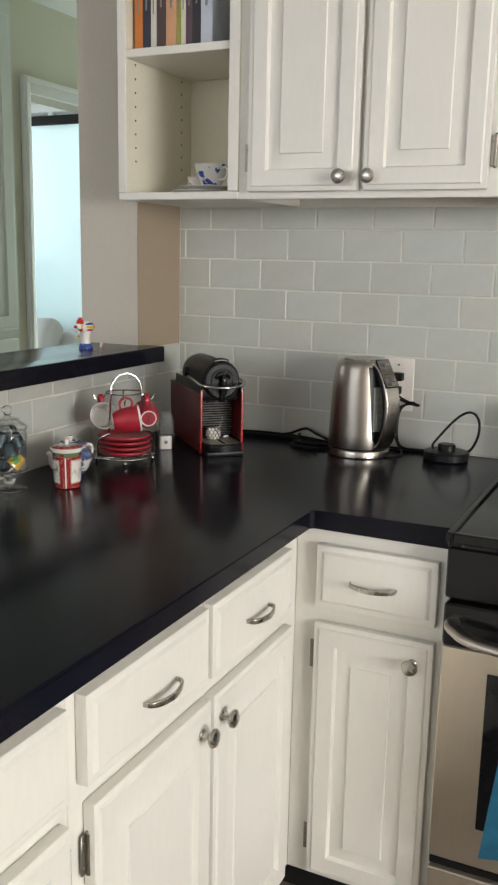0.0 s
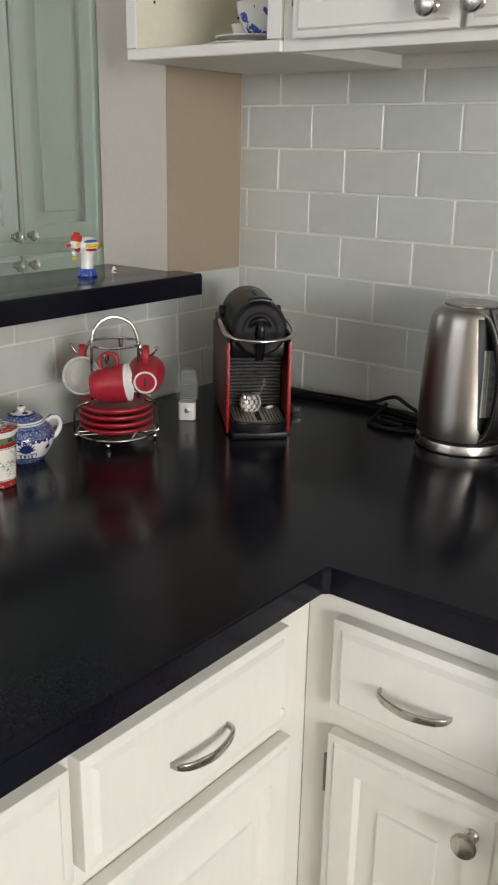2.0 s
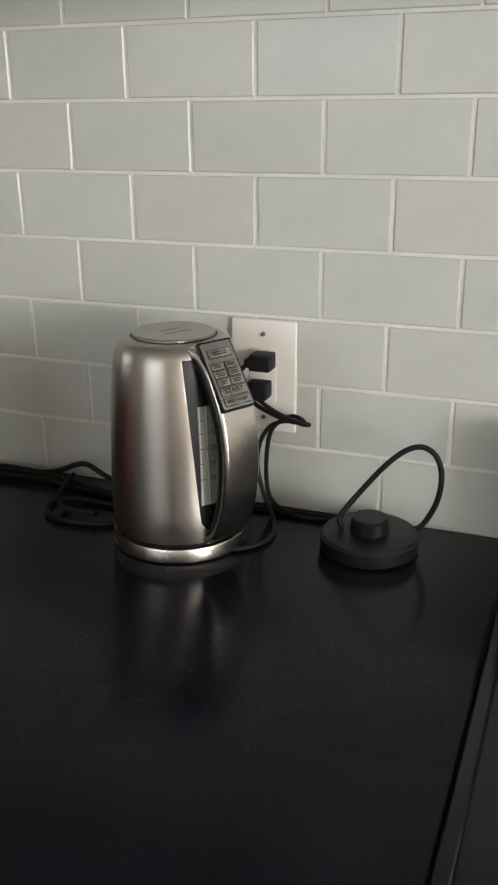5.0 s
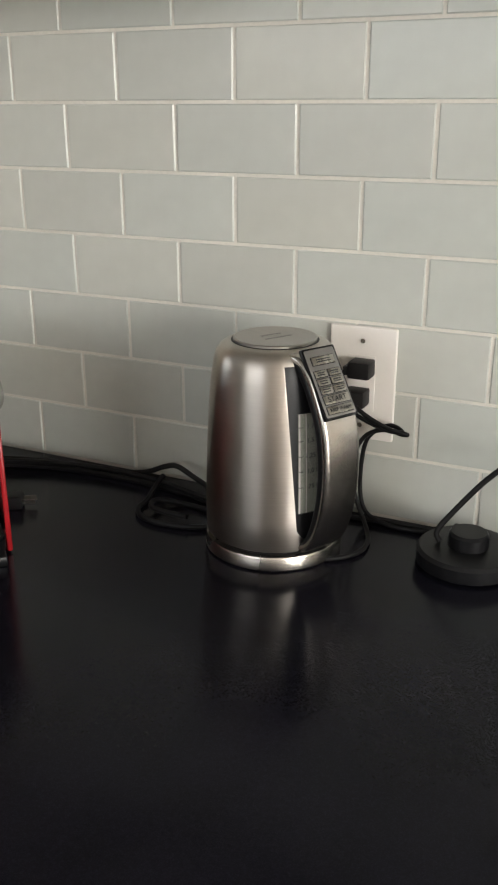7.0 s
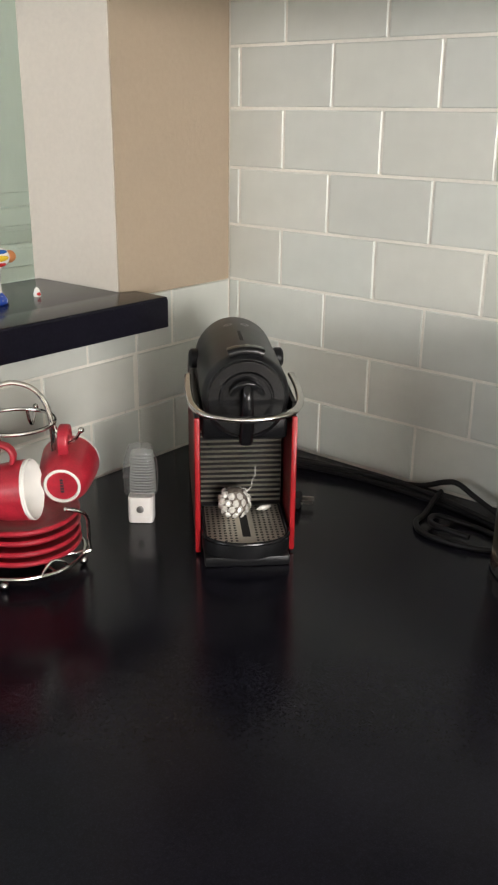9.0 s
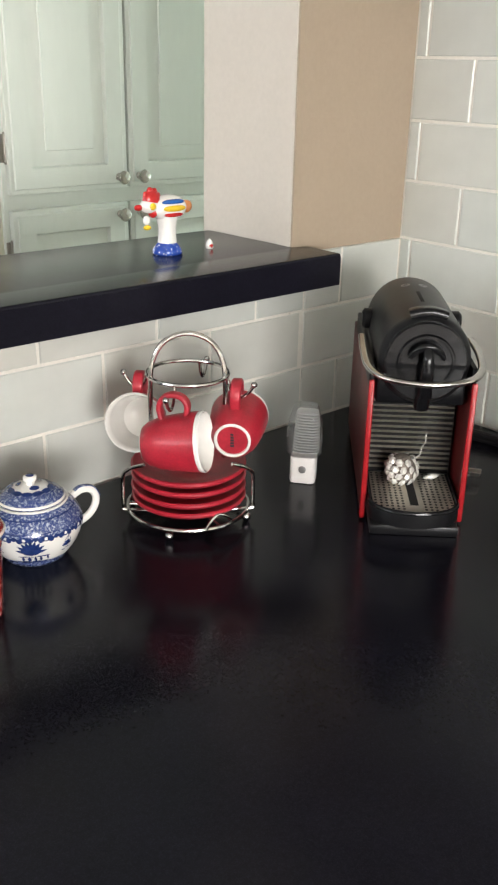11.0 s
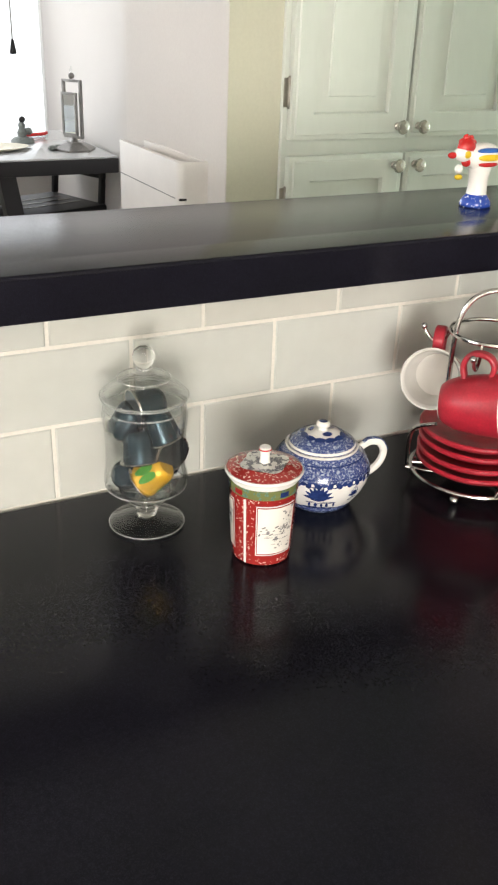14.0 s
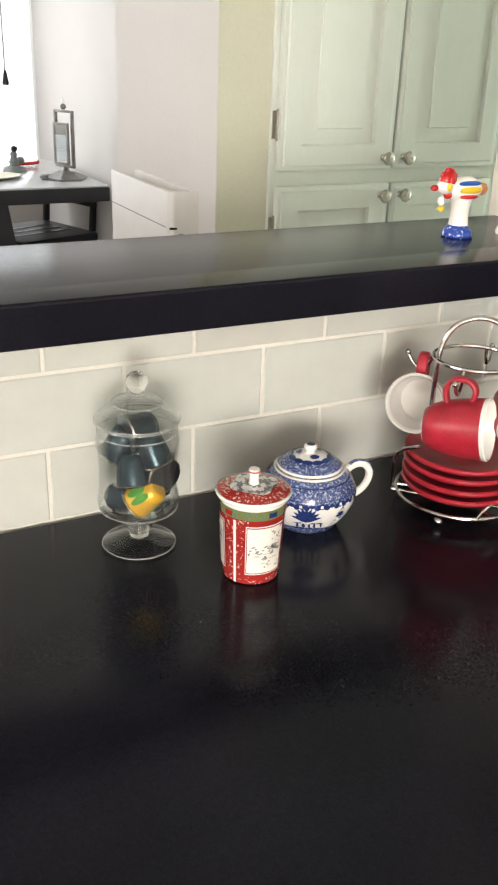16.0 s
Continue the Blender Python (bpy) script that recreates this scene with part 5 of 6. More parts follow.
    for i in range(12):
        for r0, r1, wide in ((0.0225, 0.0165, 17),) + (((0.0145, 0.0085, 26),) if i % 4 == 1 else ()):
            petal = bmesh.new()
            ends = []
            for k in range(10):
                t = 2 * math.pi * k / 10
                r = (r0 + r1) / 2 + (r0 - r1) / 2 * math.cos(t)
                a = radians(30 * i + wide * math.sin(t))
                z = 0.0738 + (0.0195 - r) * (0.34 if r < 0.0195 else 0.40) + 0.0007
                ends.append(petal.verts.new((r * math.cos(a), r * math.sin(a), z)))
            petal.faces.new(ends)
            part("lid_print", petal, BLUE_GLAZE, lid, "", 60)
    part("knob_print", lathe([(0, 0.0871), (0.0034, 0.08685), (0.0044, 0.0864)], 20), BLUE_GLAZE, lid)
    part("lid_edge", lathe([(0.0334, 0.0640), (0.0330, 0.0652), (0.0322, 0.0662)], 48), GLAZE, lid)
    hp = [(0.041, 0, 0.0525), (0.052, 0, 0.0580), (0.0625, 0, 0.0560), (0.0680, 0, 0.0470), (0.0660, 0, 0.0360), (0.0580, 0, 0.0270), (0.044, 0, 0.0205)]
    h = part("handle", sweep(smooth_line(hp, 7), rounded(0.0078, 0.0062, 0.0028), up=(0, 1, 0)), GLAZE, base, "white looped handle")
    strip = smooth_line([(0.0445, 0, 0.0585), (0.0520, 0, 0.0622), (0.0650, 0, 0.0592), (0.0722, 0, 0.0478)], 6)
    part("handle_print", sweep(strip, rounded(0.0012, 0.0050, 0.0005), up=(0, 1, 0)), BLUE_DENSE, h, "blue print along the handle")
    sl = smooth_line([(-0.040, 0, 0.022), (-0.052, 0, 0.030), (-0.058, 0, 0.045), (-0.066, 0, 0.0585)], 6)
    part("spout", sweep(sl, 0.0105, up=(0, 1, 0), scale=lambda t: 1.15 - 0.62 * t), BLUE_SPARSE, base, "short printed spout")


teapot()


# ---- lidded cup ----
def tin():
    base = thing("tea_caddy", pose(0.164, -0.757, TOP), "red printed porcelain lidded cup with a white picture panel", "lidded cup")

    def rr(z):
        return 0.0262 + 0.0043 * z / 0.082
    body = part("body", lathe([(0, 0.0008), (0.0238, 0.0), (0.0260, 0.0014), (rr(0.03), 0.03), (rr(0.068), 0.068)], 56), RED_PRINT, base, "red body with white flowers")
    part("green_band", lathe([(rr(0.068), 0.0681), (rr(0.0685) + 0.0004, 0.0684), (rr(0.077) + 0.0004, 0.077), (rr(0.077), 0.0772)], 56), GREEN_BAND, body)
    for i in range(9):
        a = -120 + 40 * i
        part("band_key", lathe([(rr(0.0705) + 0.0008, 0.0702), (rr(0.0755) + 0.0008, 0.0752)], 6, a0=a, a1=a + 16), (BLUE_GLAZE, RED_DULL, GREEN_BAND)[i % 3], body)
    part("rim", lathe([(rr(0.077), 0.0773), (rr(0.08) + 0.0004, 0.0785), (rr(0.082), 0.0812), (0.026, 0.0812)], 56), GLAZE, body)
    for c in (0, 120, 240):
        for g, (lo, hi, z0, z1, mat, out) in enumerate(((-40, 42, 0.0085, 0.0655, RED_DULL, 0.0003), (-36, 38, 0.0120, 0.0625, GLAZE, 0.0006), (-34.5, 36.5, 0.0130, 0.0615, RED_DULL, 0.0008), (-33, 35, 0.0140, 0.0605, INK_SCENE, 0.0010))):
            part(("panel_border", "panel_line", "panel_line", "picture_panel")[g], lathe([(rr(z0) + out, z0), (rr((z0 + z1) / 2) + out, (z0 + z1) / 2), (rr(z1) + out, z1)], 14, a0=c + lo - 3, a1=c + hi - 3), mat, body)
        part("stripe", lathe([(rr(0.002) + 0.0006, 0.002), (rr(0.067) + 0.0006, 0.067)], 3, a0=c - 62, a1=c - 57), GLAZE, body)
        # ink hills and a tree on the picture
        bm = bmesh.new()

        def dab(az, z, w, h):
            vs = []
            for k in range(8):
                zz = z + h * math.sin(k * math.pi / 4)
                a = radians(c + az + w * math.cos(k * math.pi / 4))
                vs.append(bm.verts.new(((rr(zz) + 0.0013) * math.cos(a), (rr(zz) + 0.0013) * math.sin(a), zz)))
            bm.faces.new(vs)
        rnd = random.Random(5)
        for k in range(16):
            dab(-30 + 3.2 * k, 0.038 + 0.004 * math.sin(k * 0.9), 2.6, 0.0007)
        for k in range(22):
            dab(18 + rnd.uniform(-9, 9), 0.044 + rnd.uniform(-0.009, 0.011), rnd.uniform(0.8, 2.4), rnd.uniform(0.0005, 0.0013))
        for k in range(9):
            dab(rnd.uniform(-5, 26), 0.022 + rnd.uniform(-0.003, 0.004), rnd.uniform(1, 3), 0.0008)
        for k in range(18):
            dab(rnd.uniform(-24, 26), 0.030 + rnd.uniform(-0.008, 0.016), rnd.uniform(4, 9), 0.00028)
        part("ink_drawing", bm, GREY_BTN, body, "", 60)
    lid = part("lid", lathe([(0, 0.0813), (0.0305, 0.0813), (0.0338, 0.0822), (0.0346, 0.0842), (0.0336, 0.0862)], 56), GLAZE, base, "white-edged lid with red printed top")
    part("lid_top", lathe([(0.0330, 0.0863), (0.028, 0.0884), (0.019, 0.0900)], 56), RED_PRINT, lid)
    medal = bmesh.new()
    n = 64
    a = [medal.verts.new(((0.0205 + 0.0026 * math.cos(4 * t)) * math.cos(t), (0.0205 + 0.0026 * math.cos(4 * t)) * math.sin(t), 0.0904)) for t in (2 * math.pi * i / n for i in range(n))]
    c = medal.verts.new((0, 0, 0.0915))
    for i in range(n):
        medal.faces.new((a[i], a[(i + 1) % n], c))
    part("lid_medallion", medal, GREY_PRINT, lid)
    part("knob", lathe([(0.0052, 0.0910), (0.0044, 0.0935), (0.0046, 0.1000), (0.0054, 0.1035), (0.0046, 0.1052), (0, 0.1056)], 24), GLAZE, lid, "white knob with a red line")
    part("knob_line", lathe([(0.0050, 0.1022), (0.0057, 0.1030), (0.0055, 0.1040)], 24), RED_PAINT, lid)


tin()


# ---- glass jar of capsules ----
def glass_jar():
    base = thing("glass_jar", pose(0.074, -0.833, TOP), "footed clear glass jar with lid, half full of coffee capsules", "jar")
    part("foot", lathe([(0, 0.0), (0.0350, 0.0), (0.0358, 0.0014), (0.0350, 0.0026), (0.020, 0.0048), (0.011, 0.0078), (0, 0.0080)], 56), GLASS, base, "clear glass foot", 60)
    part("stem", lathe([(0, 0.0081), (0.0100, 0.0081), (0.0090, 0.013), (0.0125, 0.0175), (0.0125, 0.0205), (0.0095, 0.0245), (0.011, 0.028), (0, 0.028)], 40), BALL_GLASS, base, "solid glass stem", 60)
    outer = [(0, 0.0282), (0.022, 0.0290), (0.0265, 0.034), (0.0295, 0.0385), (0.0365, 0.0415), (0.0388, 0.047), (0.0384, 0.054), (0.0366, 0.062), (0.0364, 0.085), (0.0372, 0.098), (0.0385, 0.106), (0.0388, 0.113), (0.0372, 0.119), (0.0366, 0.124), (0.0385, 0.129)]
    inner = [(max(0.0, r - 0.0016), z + (0.0025 if i < 3 else 0.0)) for i, (r, z) in enumerate(outer)]
    part("bowl", lathe(outer + inner[::-1], 56), GLASS, base, "clear glass bowl", 60)
    lid = [(0.0392, 0.1295), (0.0400, 0.1310), (0.0385, 0.1335), (0.033, 0.1385), (0.024, 0.1430), (0.0225, 0.1455), (0.0235, 0.1475), (0.0200, 0.1492), (0.010, 0.1510), (0.0065, 0.1535), (0.0058, 0.1565)]
    knob = [(0.0072, 0.1590), (0.0094, 0.1630), (0.0100, 0.1675), (0.0086, 0.1725), (0.0052, 0.1755), (0, 0.1765)]
    under = [(0, 0.1465), (0.018, 0.1462), (0.022, 0.1420), (0.032, 0.1368), (0.0372, 0.1325), (0.0378, 0.1298)]
    top = part("lid", lathe(lid + [(0, 0.1566)] + under, 56), GLASS, base, "clear glass lid with ball knob", 60)
    # Whitish rings added along the edges to draw the glass's highlights.
    rim = Mat("glass_edge_glint", (0.90, 0.92, 0.90), 0.08).set("Transmission Weight", 0.80).m
    for owner, r, z in ((top, 0.0396, 0.1312), (top, 0.0236, 0.1474), (top, 0.0068, 0.1562)):
        part("rim", wire(ring(r, z, 40), 0.0007, True, 1), rim, owner, "added pale ring for the highlight on a glass edge", 60)
    for r, z in ((0.0386, 0.1288), (0.0372, 0.1195), (0.0372, 0.0415), (0.0354, 0.0016)):
        part("rim", wire(ring(r, z, 40), 0.0006, True, 1), rim, base, "added pale ring for the highlight on a glass edge", 60)
    part("bowl_base", lathe([(0, 0.0305), (0.020, 0.0305), (0.0245, 0.034), (0.0255, 0.0365), (0, 0.0372)], 40), BALL_GLASS, base, "thick glass bottom", 60)
    part("knob", lathe([(0, 0.1568), (0.0058, 0.1568)] + knob, 40), BALL_GLASS, top, "solid glass ball knob", 60)


glass_jar()


def capsule(m, mats, label, leaf=False):
    base = thing("coffee_capsule", m, label, "capsule", "capsules in the jar")
    part("cup", lathe([(0, 0.0262), (0.008, 0.0260), (0.0105, 0.0240), (0.0118, 0.0205), (0.0138, 0.004), (0.0142, 0.0014)], 28), mats[0], base)
    part("rim", lathe([(0.0142, 0.0015), (0.0164, 0.0014), (0.0168, 0.0008), (0.0164, 0.0), (0.0150, 0.0)], 28), NICKEL, base, "bright metal rim")
    part("foil", lathe([(0, 0.0002), (0.0150, -0.0001)], 28), mats[1], base, "dull foil cover")
    if leaf:
        bm = bmesh.new()
        for shift, wide in [(a + 2.094 * k, w) for k in range(3) for a, w in ((-0.24, 0.30), (0.30, 0.26))]:
            vs = []
            for k in range(14):
                t = 2 * math.pi * k / 14
                z = 0.0125 - 0.0085 * math.cos(t)
                a = shift + wide * math.sin(t) * (1 - 0.2 * math.cos(t)) + 0.02 * (z - 0.0125) / 0.0085
                r0 = 0.0144 - 0.118 * max(0, z - 0.004)
                vs.append(bm.verts.new((r0 * math.cos(a), r0 * math.sin(a), z)))
            bm.faces.new(vs)
        part("leaf_print", bm, GREEN, base)


JAR = Vector((0.074, -0.833, TOP))


def lay_capsule(u, v, z, au, av, az, mats, label, leaf=False, spin=0.0):
    """Place of its middle in the jar and the way from foil to tip: u towards the room, v along the wall, z up."""
    turn_to = Matrix.Rotation(radians(-20), 4, "Z")
    way = turn_to @ Vector((au, av, az)).normalized()
    m = way.to_track_quat("Z", "Y").to_matrix().to_4x4()
    capsule(Matrix.Translation(JAR + turn_to @ Vector((u, v, z))) @ m @ pose(0, 0, 0, 0, 0, spin) @ Matrix.Scale(1.13, 4) @ pose(0, 0, -0.012), mats, label, leaf)


DEEP = (CAPSULE, CAPSULE_FOIL)
for q in ((0.015, -0.0055, 0.0860, -0.22, -0.10, 1.0), (0.004, -0.0150, 0.0540, 0.75, -0.45, 0.25), (0.006, 0.0165, 0.0800, -0.75, -0.55, 0.10), (0.008, 0.013, 0.1030, -0.1, -0.35, 1.0), (-0.002, -0.015, 0.1050, 0.1, 0.40, 1.0),
          (0.000, 0.002, 0.1210, -0.4, 0.9, 0.12), (-0.012, 0.014, 0.0560, 0.4, 0.8, 0.3), (-0.016, -0.002, 0.0780, 0.2, -0.5, 0.9), (-0.014, 0.004, 0.1040, -0.5, 0.5, 0.6)):
    lay_capsule(*q, DEEP, "dark blue aluminium coffee capsule in the glass jar")
lay_capsule(0.0185, 0.0070, 0.0605, 0.20, 0.62, 0.55, (CAPSULE_YEL, CAPSULE_FOIL), "yellow coffee capsule with a green leaf print in the jar", True, 150.0)


# ---- on the bar ledge ----
def rooster():
    """A painted rooster figurine, one plain shape; it looks to -y of the room."""
    bm = lathe([(0, 0), (0.0180, 0), (0.0195, 0.002), (0.0180, 0.007), (0.0145, 0.0120), (0.0122, 0.0145)], 32, mat=1)
    lathe([(0.0122, 0.0145), (0.0114, 0.024), (0.0116, 0.034), (0.0132, 0.043), (0.0150, 0.051), (0.010, 0.058), (0, 0.062)], 32, bm, mat=0)
    ball((0, 0.002, 0.0570), 0.0165, bm, (0.98, 1.58, 0.98), 24, 14, 0)
    ball((0, -0.026, 0.0610), 0.0105, bm, (0.85, 1.35, 0.85), 18, 12, 0)
    ball((0, 0.0295, 0.0565), 0.0080, bm, (0.9, 1.1, 1.0), 14, 9, 3)
    ball((0, -0.0235, 0.0680), 0.0120, bm, (0.66, 1.02, 1.0), 16, 10, 2)
    for y, z, r in ((-0.0315, 0.0745, 0.0042), (-0.0255, 0.0785, 0.0048), (-0.0190, 0.0775, 0.0046), (-0.0140, 0.0730, 0.0040)):
        ball((0, y, z), r, bm, (0.6, 1.0, 1.0), 12, 8, 2)
    ball((0, -0.0425, 0.0600), 0.0046, bm, (0.8, 1.4, 0.8), 12, 8, 2)
    ball((0, -0.0215, 0.0525), 0.0058, bm, (1.2, 0.9, 1.1), 12, 8, 2)
    ball((0, -0.031, 0.0440), 0.0052, bm, (0.8, 0.9, 1.1), 12, 8, 0)
    ball((0, -0.030, 0.0350), 0.0046, bm, (0.8, 1.2, 0.7), 12, 8, 4)
    for s in (-1, 1):
        ball((s * 0.0086, -0.0270, 0.0612), 0.0044, bm, (0.45, 1, 1), 12, 8, 4)
        ball((s * 0.0108, 0.002, 0.0650), 0.0066, bm, (0.75, 2.6, 0.52), 16, 8, 5)
        ball((s * 0.0136, 0.002, 0.0575), 0.0068, bm, (0.62, 2.5, 0.64), 16, 8, 4)
        ball((s * 0.0128, 0.001, 0.0498), 0.0062, bm, (0.64, 2.3, 0.48), 16, 8, 2)
    ob = link_mesh("rooster_figurine", bm, [GLAZE, BLUE_BASE, RED_PAINT, ORANGE, YELLOW, BRIGHT_BLUE], None, "", 60, pose(-0.062, -0.370, 1.158) @ Matrix.Scale(0.97, 4))
    return tagged(ob, "white ceramic rooster figurine with red comb and blue foot", "figurine")


rooster()
crumb = lathe([(0, 0), (0.0045, 0), (0.005, 0.003), (0.0035, 0.009), (0.001, 0.012), (0, 0.0122)], 7, mat=0)
ball((0.0018, -0.0015, 0.0035), 0.0037, crumb, (1, 0.8, 0.8), 8, 6, 1)
tagged(link_mesh("china_shard", crumb, [GLAZE, RED_PAINT], None, "", 20, pose(-0.060, -0.305, 1.158, 0, 0, 30)), "tiny red and white broken china piece on the ledge", "shard")


# ---- on the open shelf ----
def book(x, w, h, d, color, label, tilt=0.0):
    cover = Mat("book_cover", color, 0.5).vary(0.08, 20, 200, 0.05).m
    base = thing("book", pose(x, -0.30, 1.8725, 0, tilt, 0), label, "book", "books on the shelf")
    part("cover", box((0, 0, 0), (w, 0.003, h), 0.001, 1), cover, base)
    part("cover", box((0, 0.0031, 0), (0.002, d, h), 0), cover, base)
    part("cover", box((w - 0.002, 0.0031, 0), (w, d, h), 0), cover, base)
    part("pages", box((0.0021, 0.0031, 0.003), (w - 0.0021, d - 0.004, h - 0.003)), GLAZE, base, "cream paper pages")
    part("spine_print", box((w * 0.38, -0.0006, h * 0.35), (w * 0.58, -0.0001, h * 0.75)), PEWTER, base)


shelf_x = 0.044
for w, h, d, c, word in ((0.022, 0.24, 0.17, (0.62, 0.20, 0.04), "orange"), (0.021, 0.25, 0.18, (0.035, 0.035, 0.055), "navy"), (0.015, 0.22, 0.16, (0.72, 0.70, 0.64), "white"), (0.024, 0.26, 0.18, (0.085, 0.055, 0.05), "dark brown"),
                      (0.028, 0.25, 0.18, (0.66, 0.36, 0.20), "salmon"), (0.010, 0.24, 0.17, (0.34, 0.38, 0.06), "lime green"), (0.012, 0.23, 0.16, (0.75, 0.70, 0.55), "cream"), (0.017, 0.25, 0.18, (0.10, 0.06, 0.08), "plum"),
                      (0.020, 0.26, 0.18, (0.030, 0.028, 0.036), "black"), (0.030, 0.24, 0.17, (0.60, 0.64, 0.74), "white and blue")):
    book(shelf_x, w, h, d, c, f"upright {word} book standing on the open shelf")
    shelf_x += w + 0.0012


def plate_at(x, y, z, r, label):
    base = thing("plate", pose(x, y, z), label, "plate", "crockery on the shelf")
    part("dish", lathe([(0, 0.001), (r * 0.55, 0.001), (r * 0.6, 0), (r * 0.66, 0.002), (r, 0.009), (r, 0.0105), (r * 0.7, 0.0055), (r * 0.5, 0.0035), (0, 0.0035)], 44), GLAZE, base)
    return base


SH = 1.5432
plate_at(0.180, -0.195, SH, 0.080, "large white china plate on the open shelf")
plate_at(0.190, -0.200, SH + 0.0105, 0.070, "white china saucer stacked on a plate")


def small_cup(x, y, z, s, print_mat, label, turn):
    base = thing("teacup", pose(x, y, z, 0, 0, turn), label, "cup", "crockery on the shelf")
    part("bowl", lathe([(0, 0.001), (0.014 * s, 0), (0.017 * s, 0.002), (0.020 * s, 0.008 * s), (0.027 * s, 0.022 * s), (0.031 * s, 0.036 * s), (0.032 * s, 0.044 * s), (0.0305 * s, 0.044 * s), (0.0285 * s, 0.033 * s), (0.019 * s, 0.009 * s), (0, 0.006 * s)], 40), print_mat, base)
    line = smooth_line([(0.029 * s, 0, 0.036 * s), (0.040 * s, 0, 0.038 * s), (0.044 * s, 0, 0.028 * s), (0.037 * s, 0, 0.017 * s), (0.024 * s, 0, 0.016 * s)], 6)
    part("handle", sweep(line, 0.0025 * s, up=(0, 1, 0)), GLAZE, base)


small_cup(0.205, -0.205, SH + 0.0145, 1.32, BLUE_CUP, "white teacup with blue print on stacked plates", -20)
small_cup(0.148, -0.180, SH + 0.0150, 0.70, transferware("rust_print", (0.80, 0.77, 0.72), (0.30, 0.08, 0.05), 0.60, 60), "small white cup with rust print", 160)


# ---- dining room ----
def dining_table():
    base = thing("dining_table", pose(-3.61, -0.785, 0), "black-stained dining table with a glass top by the window", "table")
    part("frame", box((-0.475, -1.03, 0.690), (0.475, 1.03, 0.752), 0.006), WOOD_BLACK, base)
    part("glass_top", box((-0.470, -1.025, 0.7522), (0.470, 1.025, 0.760), 0.002), TABLE_GLASS, base, "pale glass table top")
    for y in (-0.80, 0.60):
        for s in (-1, 1):
            leg = prism([(-0.045, -0.036), (0.045, -0.036), (0.045, 0.036), (-0.045, 0.036)], 0, 0.6895, 0.004)
            for v in leg.verts:
                v.co.x *= 0.75 + 0.55 * abs(v.co.z / 0.6895 - 0.45)
                v.co.y -= 0.10 * (v.co.z / 0.6895 - 0.5)
            part("leg", leg, WOOD_BLACK, base, "", 35, pose(s * 0.38, y, 0))
        part("stretcher", box((-0.36, y - 0.02, 0.10), (0.36, y + 0.02, 0.15), 0.004), WOOD_BLACK, base)


dining_table()


def dining_chair(at, label):
    base = thing("dining_chair", at, label, "chair", "chairs at the table")
    part("seat", box((-0.22, -0.22, 0.435), (0.22, 0.22, 0.485), 0.016, 3), LEATHER, base, "black leather seat")
    for x in (-0.19, 0.19):
        for y, tip in ((-0.19, 0.04), (0.19, -0.04)):
            line = [Vector((x, y - tip, 0)), Vector((x, y, 0.22)), Vector((x, y + tip * 0.6, 0.434))]
            part("leg", sweep(line, rounded(0.03, 0.02, 0.004), up=(1, 0, 0)), WOOD_BLACK, base)
    for x in (-0.19, 0.19):
        part("back_post", sweep([Vector((x, 0.205, 0.486)), Vector((x, 0.225, 0.70))], rounded(0.03, 0.022, 0.004), up=(1, 0, 0)), WOOD_BLACK, base)
    part("backrest", box((-0.21, 0.205, 0.60), (0.21, 0.228, 0.70), 0.008, 3), LEATHER, base)
    for x in (-0.08, 0.0, 0.08):
        part("strap", box((x - 0.004, -0.20, 0.4852), (x + 0.004, 0.16, 0.4885), 0.001), CHROME, base)


dining_chair(pose(-3.62, 0.02, 0, 0, 0, 20), "black leather dining chair pushed under the table")
dining_chair(pose(-3.10, -0.62, 0, 0, 0, 270), "black leather dining chair at the table's side")


def mirror_stand():
    at = pose(-3.363, 0.116, 0.760, 0, 0, 28) @ Matrix.Diagonal((0.92, 0.92, 0.86, 1))
    base = thing("table_mirror", at, "pewter swivel mirror frame on a six-sided foot", "mirror")
    part("foot", prism([(0.105 * math.cos(radians(a)), 0.105 * math.sin(radians(a))) for a in range(0, 360, 60)], 0, 0.012, 0.003), PEWTER, base)
    cone = prism([(0.10 * math.cos(radians(a)), 0.10 * math.sin(radians(a))) for a in range(0, 360, 60)], 0.0122, 0.04)
    for v in cone.verts:
        if v.co.z > 0.03:
            v.co.x *= 0.45
            v.co.y *= 0.45
    part("foot_cap", cone, PEWTER, base, "", 20)
    part("stem", lathe([(0.02, 0.0402), (0.012, 0.055), (0.016, 0.065), (0, 0.067)], 16), PEWTER, base)

    def frame_of(name, w, z0, z1, y, t):
        for lo, hi in (((-w, y - t, z0), (-w + 0.012, y + t, z1)), ((w - 0.012, y - t, z0), (w, y + t, z1)), ((-w + 0.0121, y - t, z0), (w - 0.0121, y + t, z0 + 0.012)), ((-w + 0.0121, y - t, z1 - 0.012), (w - 0.0121, y + t, z1))):
            part(name, box(lo, hi, 0.002), PEWTER, base)
    frame_of("outer_frame", 0.062, 0.060, 0.345, 0.0, 0.008)
    frame_of("inner_frame", 0.050, 0.075, 0.285, -0.022, 0.006)
    part("glass", box((-0.044, -0.024, 0.087), (0.044, -0.020, 0.273)), Mat("mirror_glass", (0.75, 0.82, 0.85), 0.03, 1.0).m, base, "mirror glass")
    part("finial", ball((0, 0, 0.362), 0.015, u=14, v=9), PEWTER, base)
    part("finial_tip", lathe([(0.006, 0.376), (0.007, 0.390), (0.002, 0.408), (0, 0.412)], 12), GLASS, base)


mirror_stand()


